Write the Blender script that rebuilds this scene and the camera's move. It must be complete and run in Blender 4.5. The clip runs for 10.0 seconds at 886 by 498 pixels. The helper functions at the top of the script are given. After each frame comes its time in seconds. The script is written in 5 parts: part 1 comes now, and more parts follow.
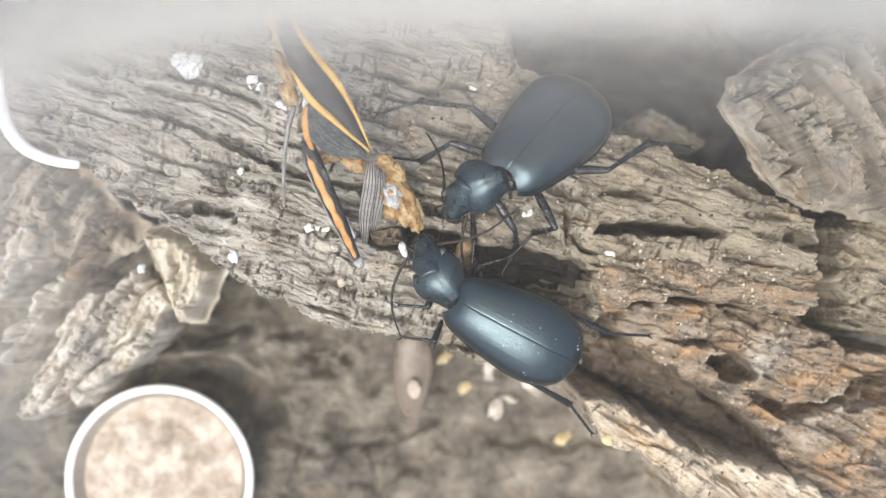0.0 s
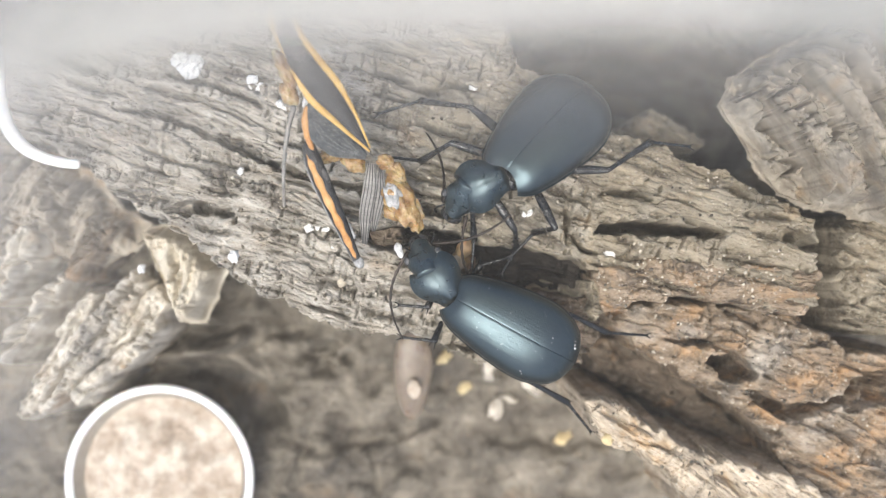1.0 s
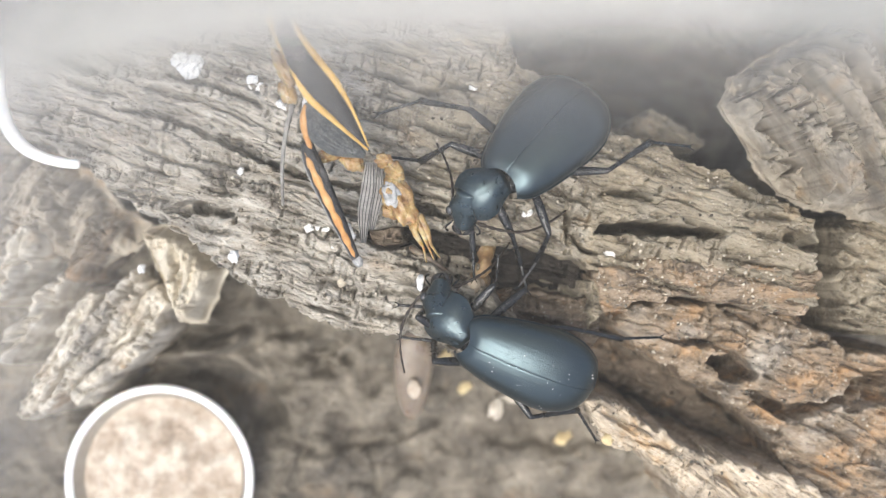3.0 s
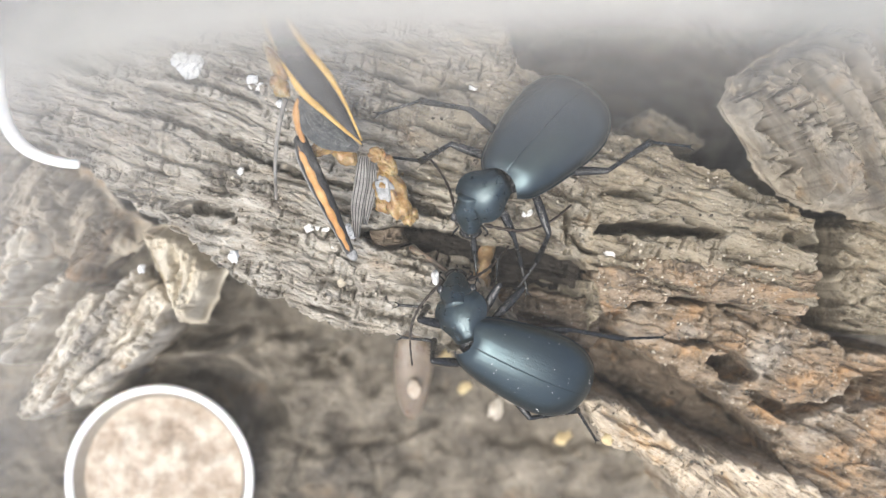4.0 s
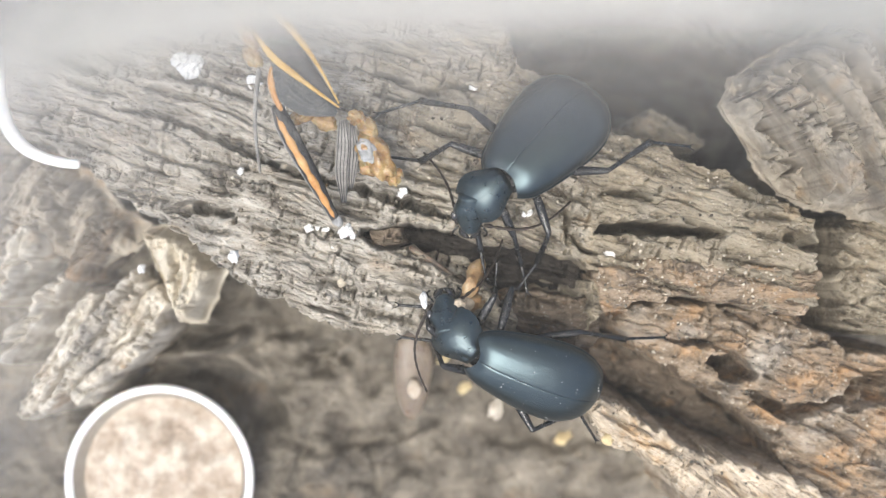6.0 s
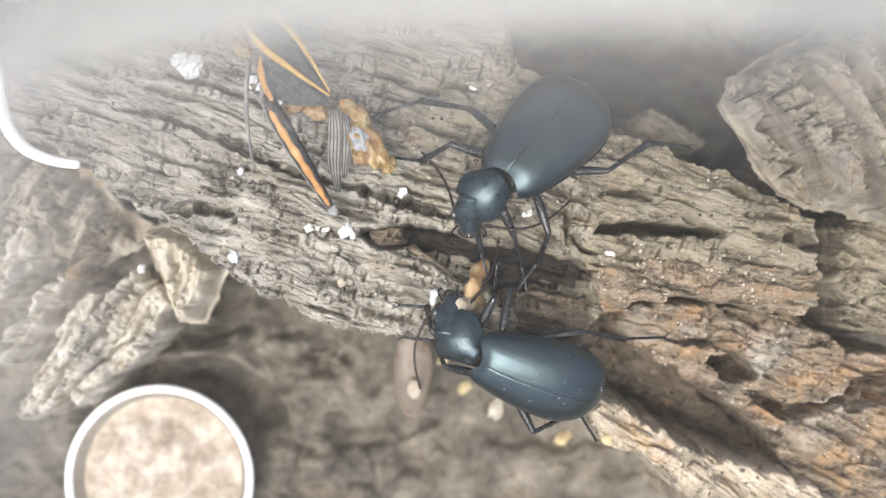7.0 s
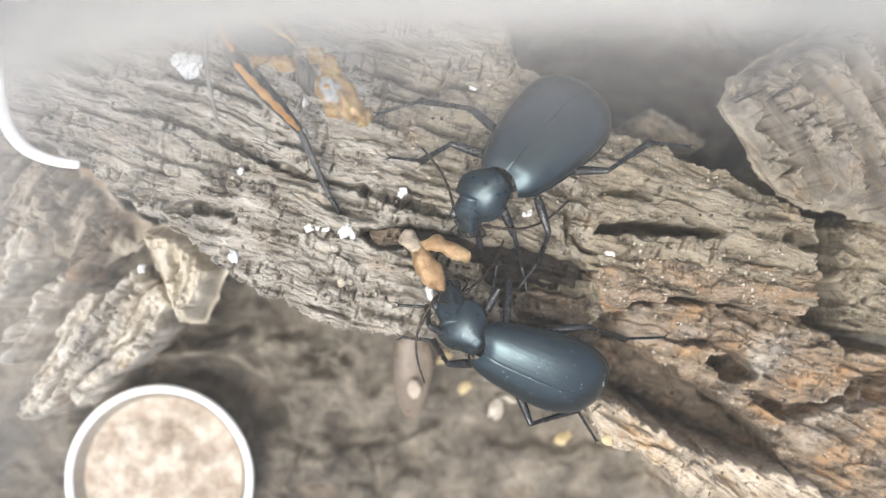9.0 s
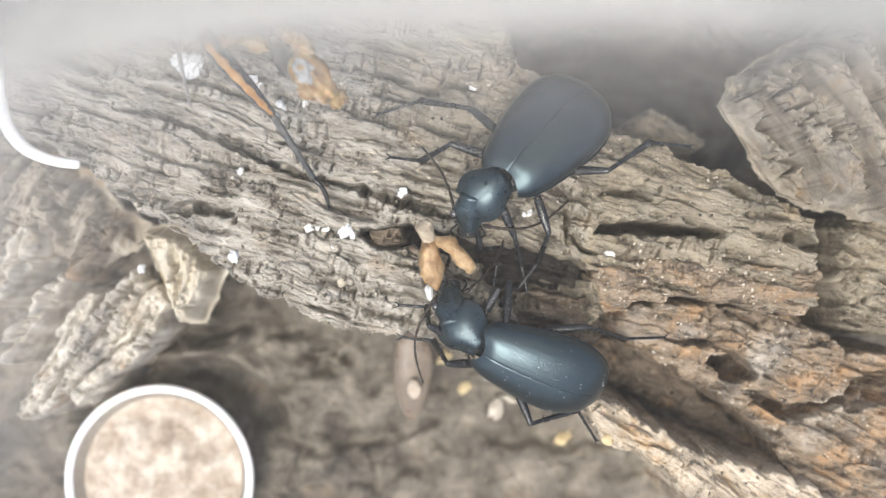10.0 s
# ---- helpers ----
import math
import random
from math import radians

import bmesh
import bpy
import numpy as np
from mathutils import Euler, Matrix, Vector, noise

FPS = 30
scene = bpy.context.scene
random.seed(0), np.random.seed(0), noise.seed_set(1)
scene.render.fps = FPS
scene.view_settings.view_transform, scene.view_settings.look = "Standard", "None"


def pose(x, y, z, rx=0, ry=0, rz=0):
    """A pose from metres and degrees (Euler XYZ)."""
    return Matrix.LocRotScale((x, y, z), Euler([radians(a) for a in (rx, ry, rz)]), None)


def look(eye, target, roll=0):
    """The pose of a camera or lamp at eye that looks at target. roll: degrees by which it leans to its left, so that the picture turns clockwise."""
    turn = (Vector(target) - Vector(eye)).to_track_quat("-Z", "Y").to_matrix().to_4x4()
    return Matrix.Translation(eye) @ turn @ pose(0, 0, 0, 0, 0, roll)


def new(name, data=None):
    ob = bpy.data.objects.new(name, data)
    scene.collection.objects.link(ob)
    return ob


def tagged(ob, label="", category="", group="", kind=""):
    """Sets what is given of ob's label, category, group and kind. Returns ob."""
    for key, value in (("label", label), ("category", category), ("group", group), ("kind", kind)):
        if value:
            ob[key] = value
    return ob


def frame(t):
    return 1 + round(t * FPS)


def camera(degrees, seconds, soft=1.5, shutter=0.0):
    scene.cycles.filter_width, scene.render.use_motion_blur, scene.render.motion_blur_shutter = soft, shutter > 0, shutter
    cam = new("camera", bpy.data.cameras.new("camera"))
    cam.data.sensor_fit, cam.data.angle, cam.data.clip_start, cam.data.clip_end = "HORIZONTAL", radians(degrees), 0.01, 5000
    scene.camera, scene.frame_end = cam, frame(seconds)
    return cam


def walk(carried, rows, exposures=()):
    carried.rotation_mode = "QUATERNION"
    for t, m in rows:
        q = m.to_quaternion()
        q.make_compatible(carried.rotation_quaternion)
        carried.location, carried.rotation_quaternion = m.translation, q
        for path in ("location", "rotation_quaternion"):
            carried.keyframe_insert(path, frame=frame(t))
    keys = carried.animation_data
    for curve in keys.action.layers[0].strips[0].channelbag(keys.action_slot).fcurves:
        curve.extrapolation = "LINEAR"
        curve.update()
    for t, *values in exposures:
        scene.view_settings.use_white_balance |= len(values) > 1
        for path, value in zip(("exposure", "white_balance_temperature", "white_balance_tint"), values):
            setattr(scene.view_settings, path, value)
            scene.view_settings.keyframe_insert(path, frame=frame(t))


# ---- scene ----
MM = 0.001
cam = camera(60, 10.0, soft=1.2)
cam.data.dof.use_dof = True
cam.data.dof.focus_distance = 0.0875
cam.data.dof.aperture_fstop = 12.0
walk(cam, [(0, pose(0, 0, 0.1)), (10, pose(0, 0, 0.1))], [(0, 0.53), (10, 0.53)])

# daylight through a bright hazy sky, from the near side of the bark
world = bpy.data.worlds.new("sky")
scene.world = world
world.use_nodes = True
wn = world.node_tree
sky = wn.nodes.new("ShaderNodeTexSky")
sky.sky_type, sky.sun_disc = "NISHITA", False
sky.sun_elevation, sky.sun_rotation = radians(71), radians(-150)
sky.air_density, sky.dust_density, sky.ozone_density = 0.8, 4.5, 0.4
wn.nodes["Background"].inputs["Strength"].default_value = 0.17
wn.links.new(sky.outputs[0], wn.nodes["Background"].inputs["Color"])
sun = new("sun", bpy.data.lights.new("sun", "SUN"))
sun.data.energy, sun.data.angle, sun.data.color = 2.15, radians(40), (0.945, 0.985, 0.97)
sun.matrix_world = look((-0.16, -0.28, 0.945), (0, 0, 0))


# ---- materials ----
def material(name, stops, size=1.0, stretch=(1, 1, 1), turn=0.0, rough=0.8, bump=0.3, grain=0.25,
             patch=None, patch_size=8.0, spec=0.4, coat=0.0, metallic=0.0, through_light=0.0, detail=6.0, fleck=0.0, along=None):
    """Noise-coloured surface: stops are (place, colour); sizes in millimetres."""
    m = bpy.data.materials.new(name)
    m.use_nodes = True
    t = m.node_tree
    n, l = t.nodes, t.links
    b = n["Principled BSDF"]
    co = n.new("ShaderNodeTexCoord")
    mp = n.new("ShaderNodeMapping")
    mp.inputs["Rotation"].default_value = (0, 0, radians(-turn))
    l.new(co.outputs["Object"], mp.inputs["Vector"])
    mp2 = n.new("ShaderNodeMapping")
    mp2.inputs["Scale"].default_value = stretch
    l.new(mp.outputs[0], mp2.inputs["Vector"])

    def tex(s, d, vec):
        q = n.new("ShaderNodeTexNoise")
        q.inputs["Scale"].default_value = 1000.0 / s
        q.inputs["Detail"].default_value = d
        q.inputs["Roughness"].default_value = 0.62
        l.new(vec, q.inputs["Vector"])
        return q
    a = tex(size, detail, mp2.outputs[0])
    r = n.new("ShaderNodeValToRGB")
    e = r.color_ramp.elements
    while len(e) < len(stops):
        e.new(0.5)
    for el, (p, c) in zip(e, stops):
        el.position, el.color = p, (*c, 1)
    l.new(a.outputs["Fac"], r.inputs["Fac"])
    col = r.outputs["Color"]
    if patch:
        for k, (c, lo, hi) in enumerate(patch):
            pt = tex(patch_size * (1 + 0.37 * k), 4.0, co.outputs["Object"])
            pr = n.new("ShaderNodeMapRange")
            pr.inputs["From Min"].default_value, pr.inputs["From Max"].default_value = lo, hi
            l.new(pt.outputs["Fac"], pr.inputs["Value"])
            mx = n.new("ShaderNodeMix")
            mx.data_type = "RGBA"
            l.new(pr.outputs[0], mx.inputs["Factor"])
            l.new(col, mx.inputs["A"])
            mx.inputs["B"].default_value = (*c, 1)
            col = mx.outputs["Result"]
    if along:
        # the weathered grey gives way to bare brown wood along the length
        sx = n.new("ShaderNodeSeparateXYZ")
        l.new(co.outputs["Object"], sx.inputs[0])
        w = tex(12.0, 5.0, co.outputs["Object"])
        ad = n.new("ShaderNodeMath")
        ad.operation = "MULTIPLY_ADD"
        ad.inputs[1].default_value = 0.09
        l.new(w.outputs["Fac"], ad.inputs[0])
        l.new(sx.outputs["X"], ad.inputs[2])
        ar = n.new("ShaderNodeMapRange")
        ar.inputs["From Min"].default_value, ar.inputs["From Max"].default_value = (along[1] + 45) * 0.001, (along[2] + 45) * 0.001
        l.new(ad.outputs[0], ar.inputs["Value"])
        mx = n.new("ShaderNodeMix")
        mx.data_type, mx.blend_type = "RGBA", "MULTIPLY"
        l.new(ar.outputs[0], mx.inputs["Factor"])
        l.new(col, mx.inputs["A"])
        mx.inputs["B"].default_value = (*along[0], 1)
        col = mx.outputs["Result"]
    if fleck:
        for c, lo, hi, sz in (((0.06, 0.048, 0.036), 0.57, 0.68, 0.55), ((0.66, 0.61, 0.52), 0.60, 0.72, 0.42)):
            pt = tex(sz, 5.0, mp2.outputs[0] if sz > 0.5 else co.outputs["Object"])
            pr = n.new("ShaderNodeMapRange")
            pr.inputs["From Min"].default_value, pr.inputs["From Max"].default_value, pr.inputs["To Max"].default_value = lo, hi, fleck
            l.new(pt.outputs["Fac"], pr.inputs["Value"])
            mx = n.new("ShaderNodeMix")
            mx.data_type = "RGBA"
            l.new(pr.outputs[0], mx.inputs["Factor"])
            l.new(col, mx.inputs["A"])
            mx.inputs["B"].default_value = (*c, 1)
            col = mx.outputs["Result"]
    l.new(col, b.inputs["Base Color"])
    g = tex(grain, 5.0, mp2.outputs[0])
    bp = n.new("ShaderNodeBump")
    bp.inputs["Strength"].default_value, bp.inputs["Distance"].default_value = bump, 0.0004
    l.new(g.outputs["Fac"], bp.inputs["Height"])
    l.new(bp.outputs[0], b.inputs["Normal"])
    rr = n.new("ShaderNodeMapRange")
    rr.inputs["To Min"].default_value, rr.inputs["To Max"].default_value = max(0.03, rough - 0.12), min(1, rough + 0.12)
    l.new(a.outputs["Fac"], rr.inputs["Value"])
    l.new(rr.outputs[0], b.inputs["Roughness"])
    b.inputs["Specular IOR Level"].default_value = spec
    b.inputs["Coat Weight"].default_value = coat
    b.inputs["Coat Roughness"].default_value = 0.17
    b.inputs["Metallic"].default_value = metallic
    if through_light:
        b.inputs["Subsurface Weight"].default_value = through_light
        b.inputs["Subsurface Scale"].default_value = 0.001
        b.inputs["Subsurface Radius"].default_value = (1.0, 0.6, 0.3)
    return m


bark_main = material("weathered_bark", [(0.34, (0.113, 0.0949, 0.0737)), (0.44, (0.267, 0.241, 0.198)), (0.53, (0.37, 0.34, 0.288)), (0.63, (0.455, 0.425, 0.368)), (0.73, (0.58, 0.553, 0.495))],
                     size=1.7, along=((0.73, 0.67, 0.56), -14, 16), stretch=(0.3, 1, 1), turn=-20, rough=0.78, bump=0.9, grain=0.3, detail=11, fleck=0.8,
                     patch=[((0.38, 0.28, 0.18), 0.60, 0.78), ((0.22, 0.205, 0.18), 0.56, 0.7), ((0.42, 0.40, 0.36), 0.55, 0.7)], patch_size=8)
bark_rust = material("rusty_bark", [(0.34, (0.0708, 0.0519, 0.0362)), (0.44, (0.172, 0.126, 0.0816)), (0.53, (0.257, 0.195, 0.132)), (0.63, (0.309, 0.243, 0.172)), (0.73, (0.375, 0.318, 0.248))],
                     size=1.6, stretch=(0.45, 1, 1), turn=-6, rough=0.72, bump=0.8, grain=0.32, detail=10, fleck=0.75,
                     patch=[((0.40, 0.24, 0.115), 0.52, 0.74), ((0.13, 0.11, 0.088), 0.54, 0.68), ((0.42, 0.37, 0.30), 0.55, 0.72)], patch_size=4.5)
bark_pale = material("pale_wood", [(0.28, (0.229, 0.198, 0.153)), (0.42, (0.459, 0.415, 0.338)), (0.55, (0.611, 0.561, 0.472)), (0.68, (0.739, 0.688, 0.593)), (0.8, (0.85, 0.815, 0.727))],
                     size=2.0, stretch=(0.3, 1, 1), turn=-35, rough=0.78, bump=0.7, grain=0.4, detail=10, fleck=0.6,
                     patch=[((0.36, 0.24, 0.13), 0.55, 0.72), ((0.20, 0.18, 0.155), 0.52, 0.68), ((0.45, 0.43, 0.39), 0.57, 0.7)], patch_size=7)
bark_furrowed = material("furrowed_bark", [(0.28, (0.11, 0.09, 0.065)), (0.42, (0.24, 0.205, 0.155)), (0.55, (0.335, 0.295, 0.235)), (0.68, (0.42, 0.38, 0.31)), (0.8, (0.53, 0.485, 0.41))],
                         size=2.2, stretch=(0.3, 1, 1), turn=-52, rough=0.78, bump=0.7, grain=0.4, detail=10, fleck=0.5,
                         patch=[((0.34, 0.23, 0.13), 0.58, 0.74), ((0.18, 0.16, 0.135), 0.54, 0.7)], patch_size=7)
bark_tan = material("tan_bark", [(0.25, (0.166, 0.127, 0.0878)), (0.41, (0.373, 0.304, 0.22)), (0.55, (0.524, 0.439, 0.329)), (0.70, (0.662, 0.566, 0.439)), (0.85, (0.85, 0.765, 0.615))],
                    size=1.6, stretch=(0.3, 1, 1), turn=-34, rough=0.75, bump=0.8, grain=0.32, detail=10, fleck=0.7,
                    patch=[((0.42, 0.27, 0.13), 0.57, 0.73), ((0.24, 0.20, 0.15), 0.54, 0.7)], patch_size=5)
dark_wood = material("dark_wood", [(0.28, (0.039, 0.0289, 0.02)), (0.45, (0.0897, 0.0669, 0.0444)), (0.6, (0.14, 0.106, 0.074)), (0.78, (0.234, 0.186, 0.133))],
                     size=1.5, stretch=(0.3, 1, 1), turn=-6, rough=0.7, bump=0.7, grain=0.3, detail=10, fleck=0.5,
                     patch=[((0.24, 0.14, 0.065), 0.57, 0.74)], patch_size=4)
cream_wood = material("cream_wood", [(0.3, (0.31, 0.265, 0.196)), (0.5, (0.483, 0.431, 0.339)), (0.7, (0.598, 0.552, 0.454))], size=3.0, stretch=(1, 0.35, 1), rough=0.7, bump=0.5, grain=0.4,
                      patch=[((0.36, 0.26, 0.15), 0.6, 0.75)], patch_size=5)
soil_mat = material("damp_soil", [(0.3, (0.06, 0.05, 0.038)), (0.47, (0.125, 0.108, 0.083)), (0.6, (0.19, 0.166, 0.13)), (0.78, (0.30, 0.265, 0.21))],
                    size=5.0, rough=0.85, bump=0.8, grain=0.7, patch=[((0.25, 0.175, 0.105), 0.6, 0.78), ((0.06, 0.052, 0.042), 0.5, 0.66)], patch_size=11)


# ---- mesh helpers; coordinates in millimetres ----
def mesh(name, verts, faces, smooth=True):
    me = bpy.data.meshes.new(name)
    me.from_pydata((np.asarray(verts, float) * MM).tolist(), [], faces)
    if smooth:
        me.polygons.foreach_set("use_smooth", [True] * len(me.polygons))
    me.update()
    return me


def part(name, data, mat, parent=None, label=""):
    ob = new(name, data)
    if not data.materials:
        data.materials.append(mat)
    if parent:
        ob.parent = parent
    return tagged(ob, label)


def joined(*pieces):
    verts, faces = [], []
    for v, f in pieces:
        k = len(verts)
        verts += [tuple(p) for p in v]
        faces += [tuple(i + k for i in q) for q in f]
    return verts, faces


def tube(points, radii, sides=10, flat=1.0):
    """A tapered round bar through the points, with rounded ends."""
    pts = [Vector(p) for p in points]
    verts, faces = [], []
    ax = (pts[-1] - pts[0]).normalized()
    ref = Vector((0, 0, 1)) if abs(ax.z) < 0.9 else Vector((0, 1, 0))
    rows = []
    n = len(pts)
    for i in range(n):
        d = (pts[min(i + 1, n - 1)] - pts[max(i - 1, 0)]).normalized()
        s = d.cross(ref).normalized()
        rows.append((pts[i], s, s.cross(d), radii[i], d))
    first, last = rows[0], rows[-1]
    rows = [(first[0] - first[4] * first[3] * 0.5, first[1], first[2], first[3] * 0.6, first[4])] + rows
    rows.append((last[0] + last[4] * last[3] * 0.5, last[1], last[2], last[3] * 0.6, last[4]))
    for p, s, u, r, d in rows:
        for k in range(sides):
            a = 2 * math.pi * k / sides
            verts.append(p + s * (math.cos(a) * r) + u * (math.sin(a) * r * flat))
    for i in range(len(rows) - 1):
        for k in range(sides):
            a, b = i * sides + k, i * sides + (k + 1) % sides
            faces.append((a, b, b + sides, a + sides))
    faces.append(tuple(range(sides))[::-1])
    faces.append(tuple(range(len(verts) - sides, len(verts))))
    return verts, faces


def spline(points, n):
    """n points on a smooth curve through the given ones."""
    p = [Vector(q) for q in points]
    p = [p[0] * 2 - p[1]] + p + [p[-1] * 2 - p[-2]]
    out = []
    for k in range(n):
        t = k / (n - 1) * (len(p) - 3)
        i = min(int(t), len(p) - 4)
        s = t - i
        a, b, c, d = p[i:i + 4]
        out.append(((b * 2) + (c - a) * s + (a * 2 - b * 5 + c * 4 - d) * s * s + (b * 3 - a - c * 3 + d) * s ** 3) * 0.5)
    return out


def swell(values, n):
    return [float(v) for v in np.interp(np.linspace(0, len(values) - 1, n), range(len(values)), values)]


def sheet(nu, nv, f, wrap=False):
    verts = [f(i / (nu - 1), j / (nv if wrap else nv - 1)) for i in range(nu) for j in range(nv)]
    faces = []
    for i in range(nu - 1):
        for j in range(nv if wrap else nv - 1):
            k = (j + 1) % nv
            faces.append((i * nv + j, i * nv + k, (i + 1) * nv + k, (i + 1) * nv + j))
    return verts, faces


def blob(c, r, nu=14, nv=18, rough=0.0, seed=0, turn=0.0):
    """A rounded lump with radii r, roughened."""
    ct, st = math.cos(radians(turn)), math.sin(radians(turn))

    def f(u, v):
        a, b = math.pi * u, 2 * math.pi * v
        d = Vector((math.sin(a) * math.cos(b), math.sin(a) * math.sin(b), math.cos(a)))
        k = 1 + rough * noise.noise(d * 1.7 + Vector((seed, seed * 2.3, 0))) + rough * 0.3 * noise.noise(d * 4.1 + Vector((0, seed, 3)))
        x, y = d.x * r[0] * k, d.y * r[1] * k
        return (c[0] + x * ct - y * st, c[1] + x * st + y * ct, c[2] + d.z * r[2] * k)
    return sheet(nu, nv, f, wrap=True)


# ---- terrain ----
def grad(x, y, seed):
    xi, yi = np.floor(x).astype(np.int64), np.floor(y).astype(np.int64)
    fx, fy = x - xi, y - yi

    def corner(i, j):
        h = ((xi + i) * 374761393 + (yi + j) * 668265263 + seed * 2147483647) & 0xFFFFFFFF
        h = ((h ^ (h >> 13)) * 1274126177) & 0xFFFFFFFF
        a = (h ^ (h >> 16)) / 4294967296.0 * 2 * np.pi
        return np.cos(a) * (fx - i) + np.sin(a) * (fy - j)
    u, v = fx ** 3 * (fx * (fx * 6 - 15) + 10), fy ** 3 * (fy * (fy * 6 - 15) + 10)
    top = corner(0, 0) * (1 - u) + corner(1, 0) * u
    return (top * (1 - v) + (corner(0, 1) * (1 - u) + corner(1, 1) * u) * v) * 1.4


def fbm(x, y, seed, octaves=4):
    s, a = 0, 1.0
    for k in range(octaves):
        s = s + a * grad(x * 2 ** k, y * 2 ** k, seed + k)
        a *= 0.5
    return s


def smooth(a, b, x):
    t = np.clip((x - a) / (b - a), 0, 1)
    return t * t * (3 - 2 * t)


def cell_random(a, b, seed):
    h = (a * 374761393 + b * 668265263 + seed * 974634777) & 0xFFFFFFFF
    h = ((h ^ (h >> 13)) * 1274126177) & 0xFFFFFFFF
    return (h ^ (h >> 16)) / 4294967296.0


def checks(u, v, cu, cv, width, chance, seed):
    """Short cracks across the grain, one at most in each cell."""
    w = u + 0.22 * grad(u / 0.8, v / 0.8, seed)
    kv = np.floor(v / cv).astype(np.int64)
    off = cell_random(kv, kv * 0 + 3, seed) * cu
    ku = np.floor((w + off) / cu).astype(np.int64)
    fu, fv = (w + off) / cu - ku, v / cv - kv
    at, on, lo = 0.2 + 0.6 * cell_random(ku, kv, seed + 1), cell_random(ku, kv, seed + 2) < chance, 0.35 * cell_random(ku, kv, seed + 4)
    return np.exp(-(((fu - at) * cu) / width) ** 2) * on * smooth(lo, lo + 0.15, fv) * smooth(1.0, 0.8, fv)


def bark_relief(x, y, turn, seed, amount=1.0, fibre=0.8):
    c, s = math.cos(radians(turn)), math.sin(radians(turn))
    u, v = x * c + y * s, -x * s + y * c
    v = v + 1.2 * grad(u / 14, v / 9, seed) + 0.22 * grad(u / 3, v / 3, seed + 1) + 0.035 * grad(u / 0.7, v / 0.7, seed + 3)
    h = 1.2 * fbm(u / 16, v / 7, seed + 2, 3)
    q = fbm(u / 14, v / 3.2, seed + 5, 4) * 2.4
    st = np.floor(q)
    h = h + 0.26 * (st + smooth(0.72, 1.0, q - st))
    h = h + fibre * (0.26 * fbm(u / 4, v / 0.9, seed + 9, 4) + 0.17 * fbm(u / 2.6, v / 0.32, seed + 13, 3))
    h = h + 0.13 * fbm(x / 1.1, y / 0.9, seed + 33, 4)
    long_crack = checks(v, u, 2.9, 8.0, 0.29, 0.65, seed + 20)
    thin_crack = checks(v, u, 1.3, 4.2, 0.11, 0.55, seed + 22)
    pit = smooth(0.5, 0.75, grad(u / 2.2, v / 0.8, seed + 28))
    zone = smooth(-0.15, 0.2, grad(u / 8, v / 5, seed + 26))
    cross = checks(u, v, 1.9, 2.3, 0.15, 0.7, seed + 50) * zone + 0.6 * checks(u, v, 1.0, 1.2, 0.09, 0.5, seed + 60) * zone
    h = h - 2.3 * long_crack - 0.8 * thin_crack - 1.9 * cross - 0.9 * pit
    h = h + 0.09 * grad(x / 0.33, y / 0.33, seed + 30) - 0.5 * smooth(0.42, 0.6, grad(x / 0.9, y / 0.6, seed + 31))
    return h * amount


def segment_distance(x, y, a, b):
    dx, dy = b[0] - a[0], b[1] - a[1]
    t = np.clip(((x - a[0]) * dx + (y - a[1]) * dy) / (dx * dx + dy * dy + 1e-9), 0, 1)
    return np.hypot(x - a[0] - t * dx, y - a[1] - t * dy), t


def inside_distance(x, y, outline):
    d, wind = np.full(x.shape, 1e9), np.zeros(x.shape, bool)
    for a, b in zip(outline, outline[1:] + outline[:1]):
        d = np.minimum(d, segment_distance(x, y, a, b)[0])
        cut = ((a[1] > y) != (b[1] > y)) & (x < (b[0] - a[0]) * (y - a[1]) / (b[1] - a[1] + 1e-12) + a[0])
        wind ^= cut
    return np.where(wind, d, -d)


def grid_mesh(name, x, y, z, keep):
    ny, nx = x.shape
    cell = keep[:-1, :-1] & keep[1:, :-1] & keep[:-1, 1:] & keep[1:, 1:]
    idx = np.arange(ny * nx).reshape(ny, nx)
    quads = np.stack([idx[:-1, :-1], idx[:-1, 1:], idx[1:, 1:], idx[1:, :-1]], -1)[cell]
    used = np.zeros(ny * nx, bool)
    used[quads.ravel()] = True
    remap = np.cumsum(used) - 1
    verts = np.stack([x.ravel(), y.ravel(), z.ravel()], -1)[used] * MM
    quads = remap[quads]
    me = bpy.data.meshes.new(name)
    me.vertices.add(len(verts))
    me.vertices.foreach_set("co", verts.ravel())
    me.loops.add(quads.size)
    me.loops.foreach_set("vertex_index", quads.ravel().astype(np.int32))
    me.polygons.add(len(quads))
    me.polygons.foreach_set("loop_start", np.arange(0, quads.size, 4, dtype=np.int32))
    me.update(calc_edges=True)
    me.polygons.foreach_set("use_smooth", np.ones(len(quads), bool))
    me.validate()
    return me


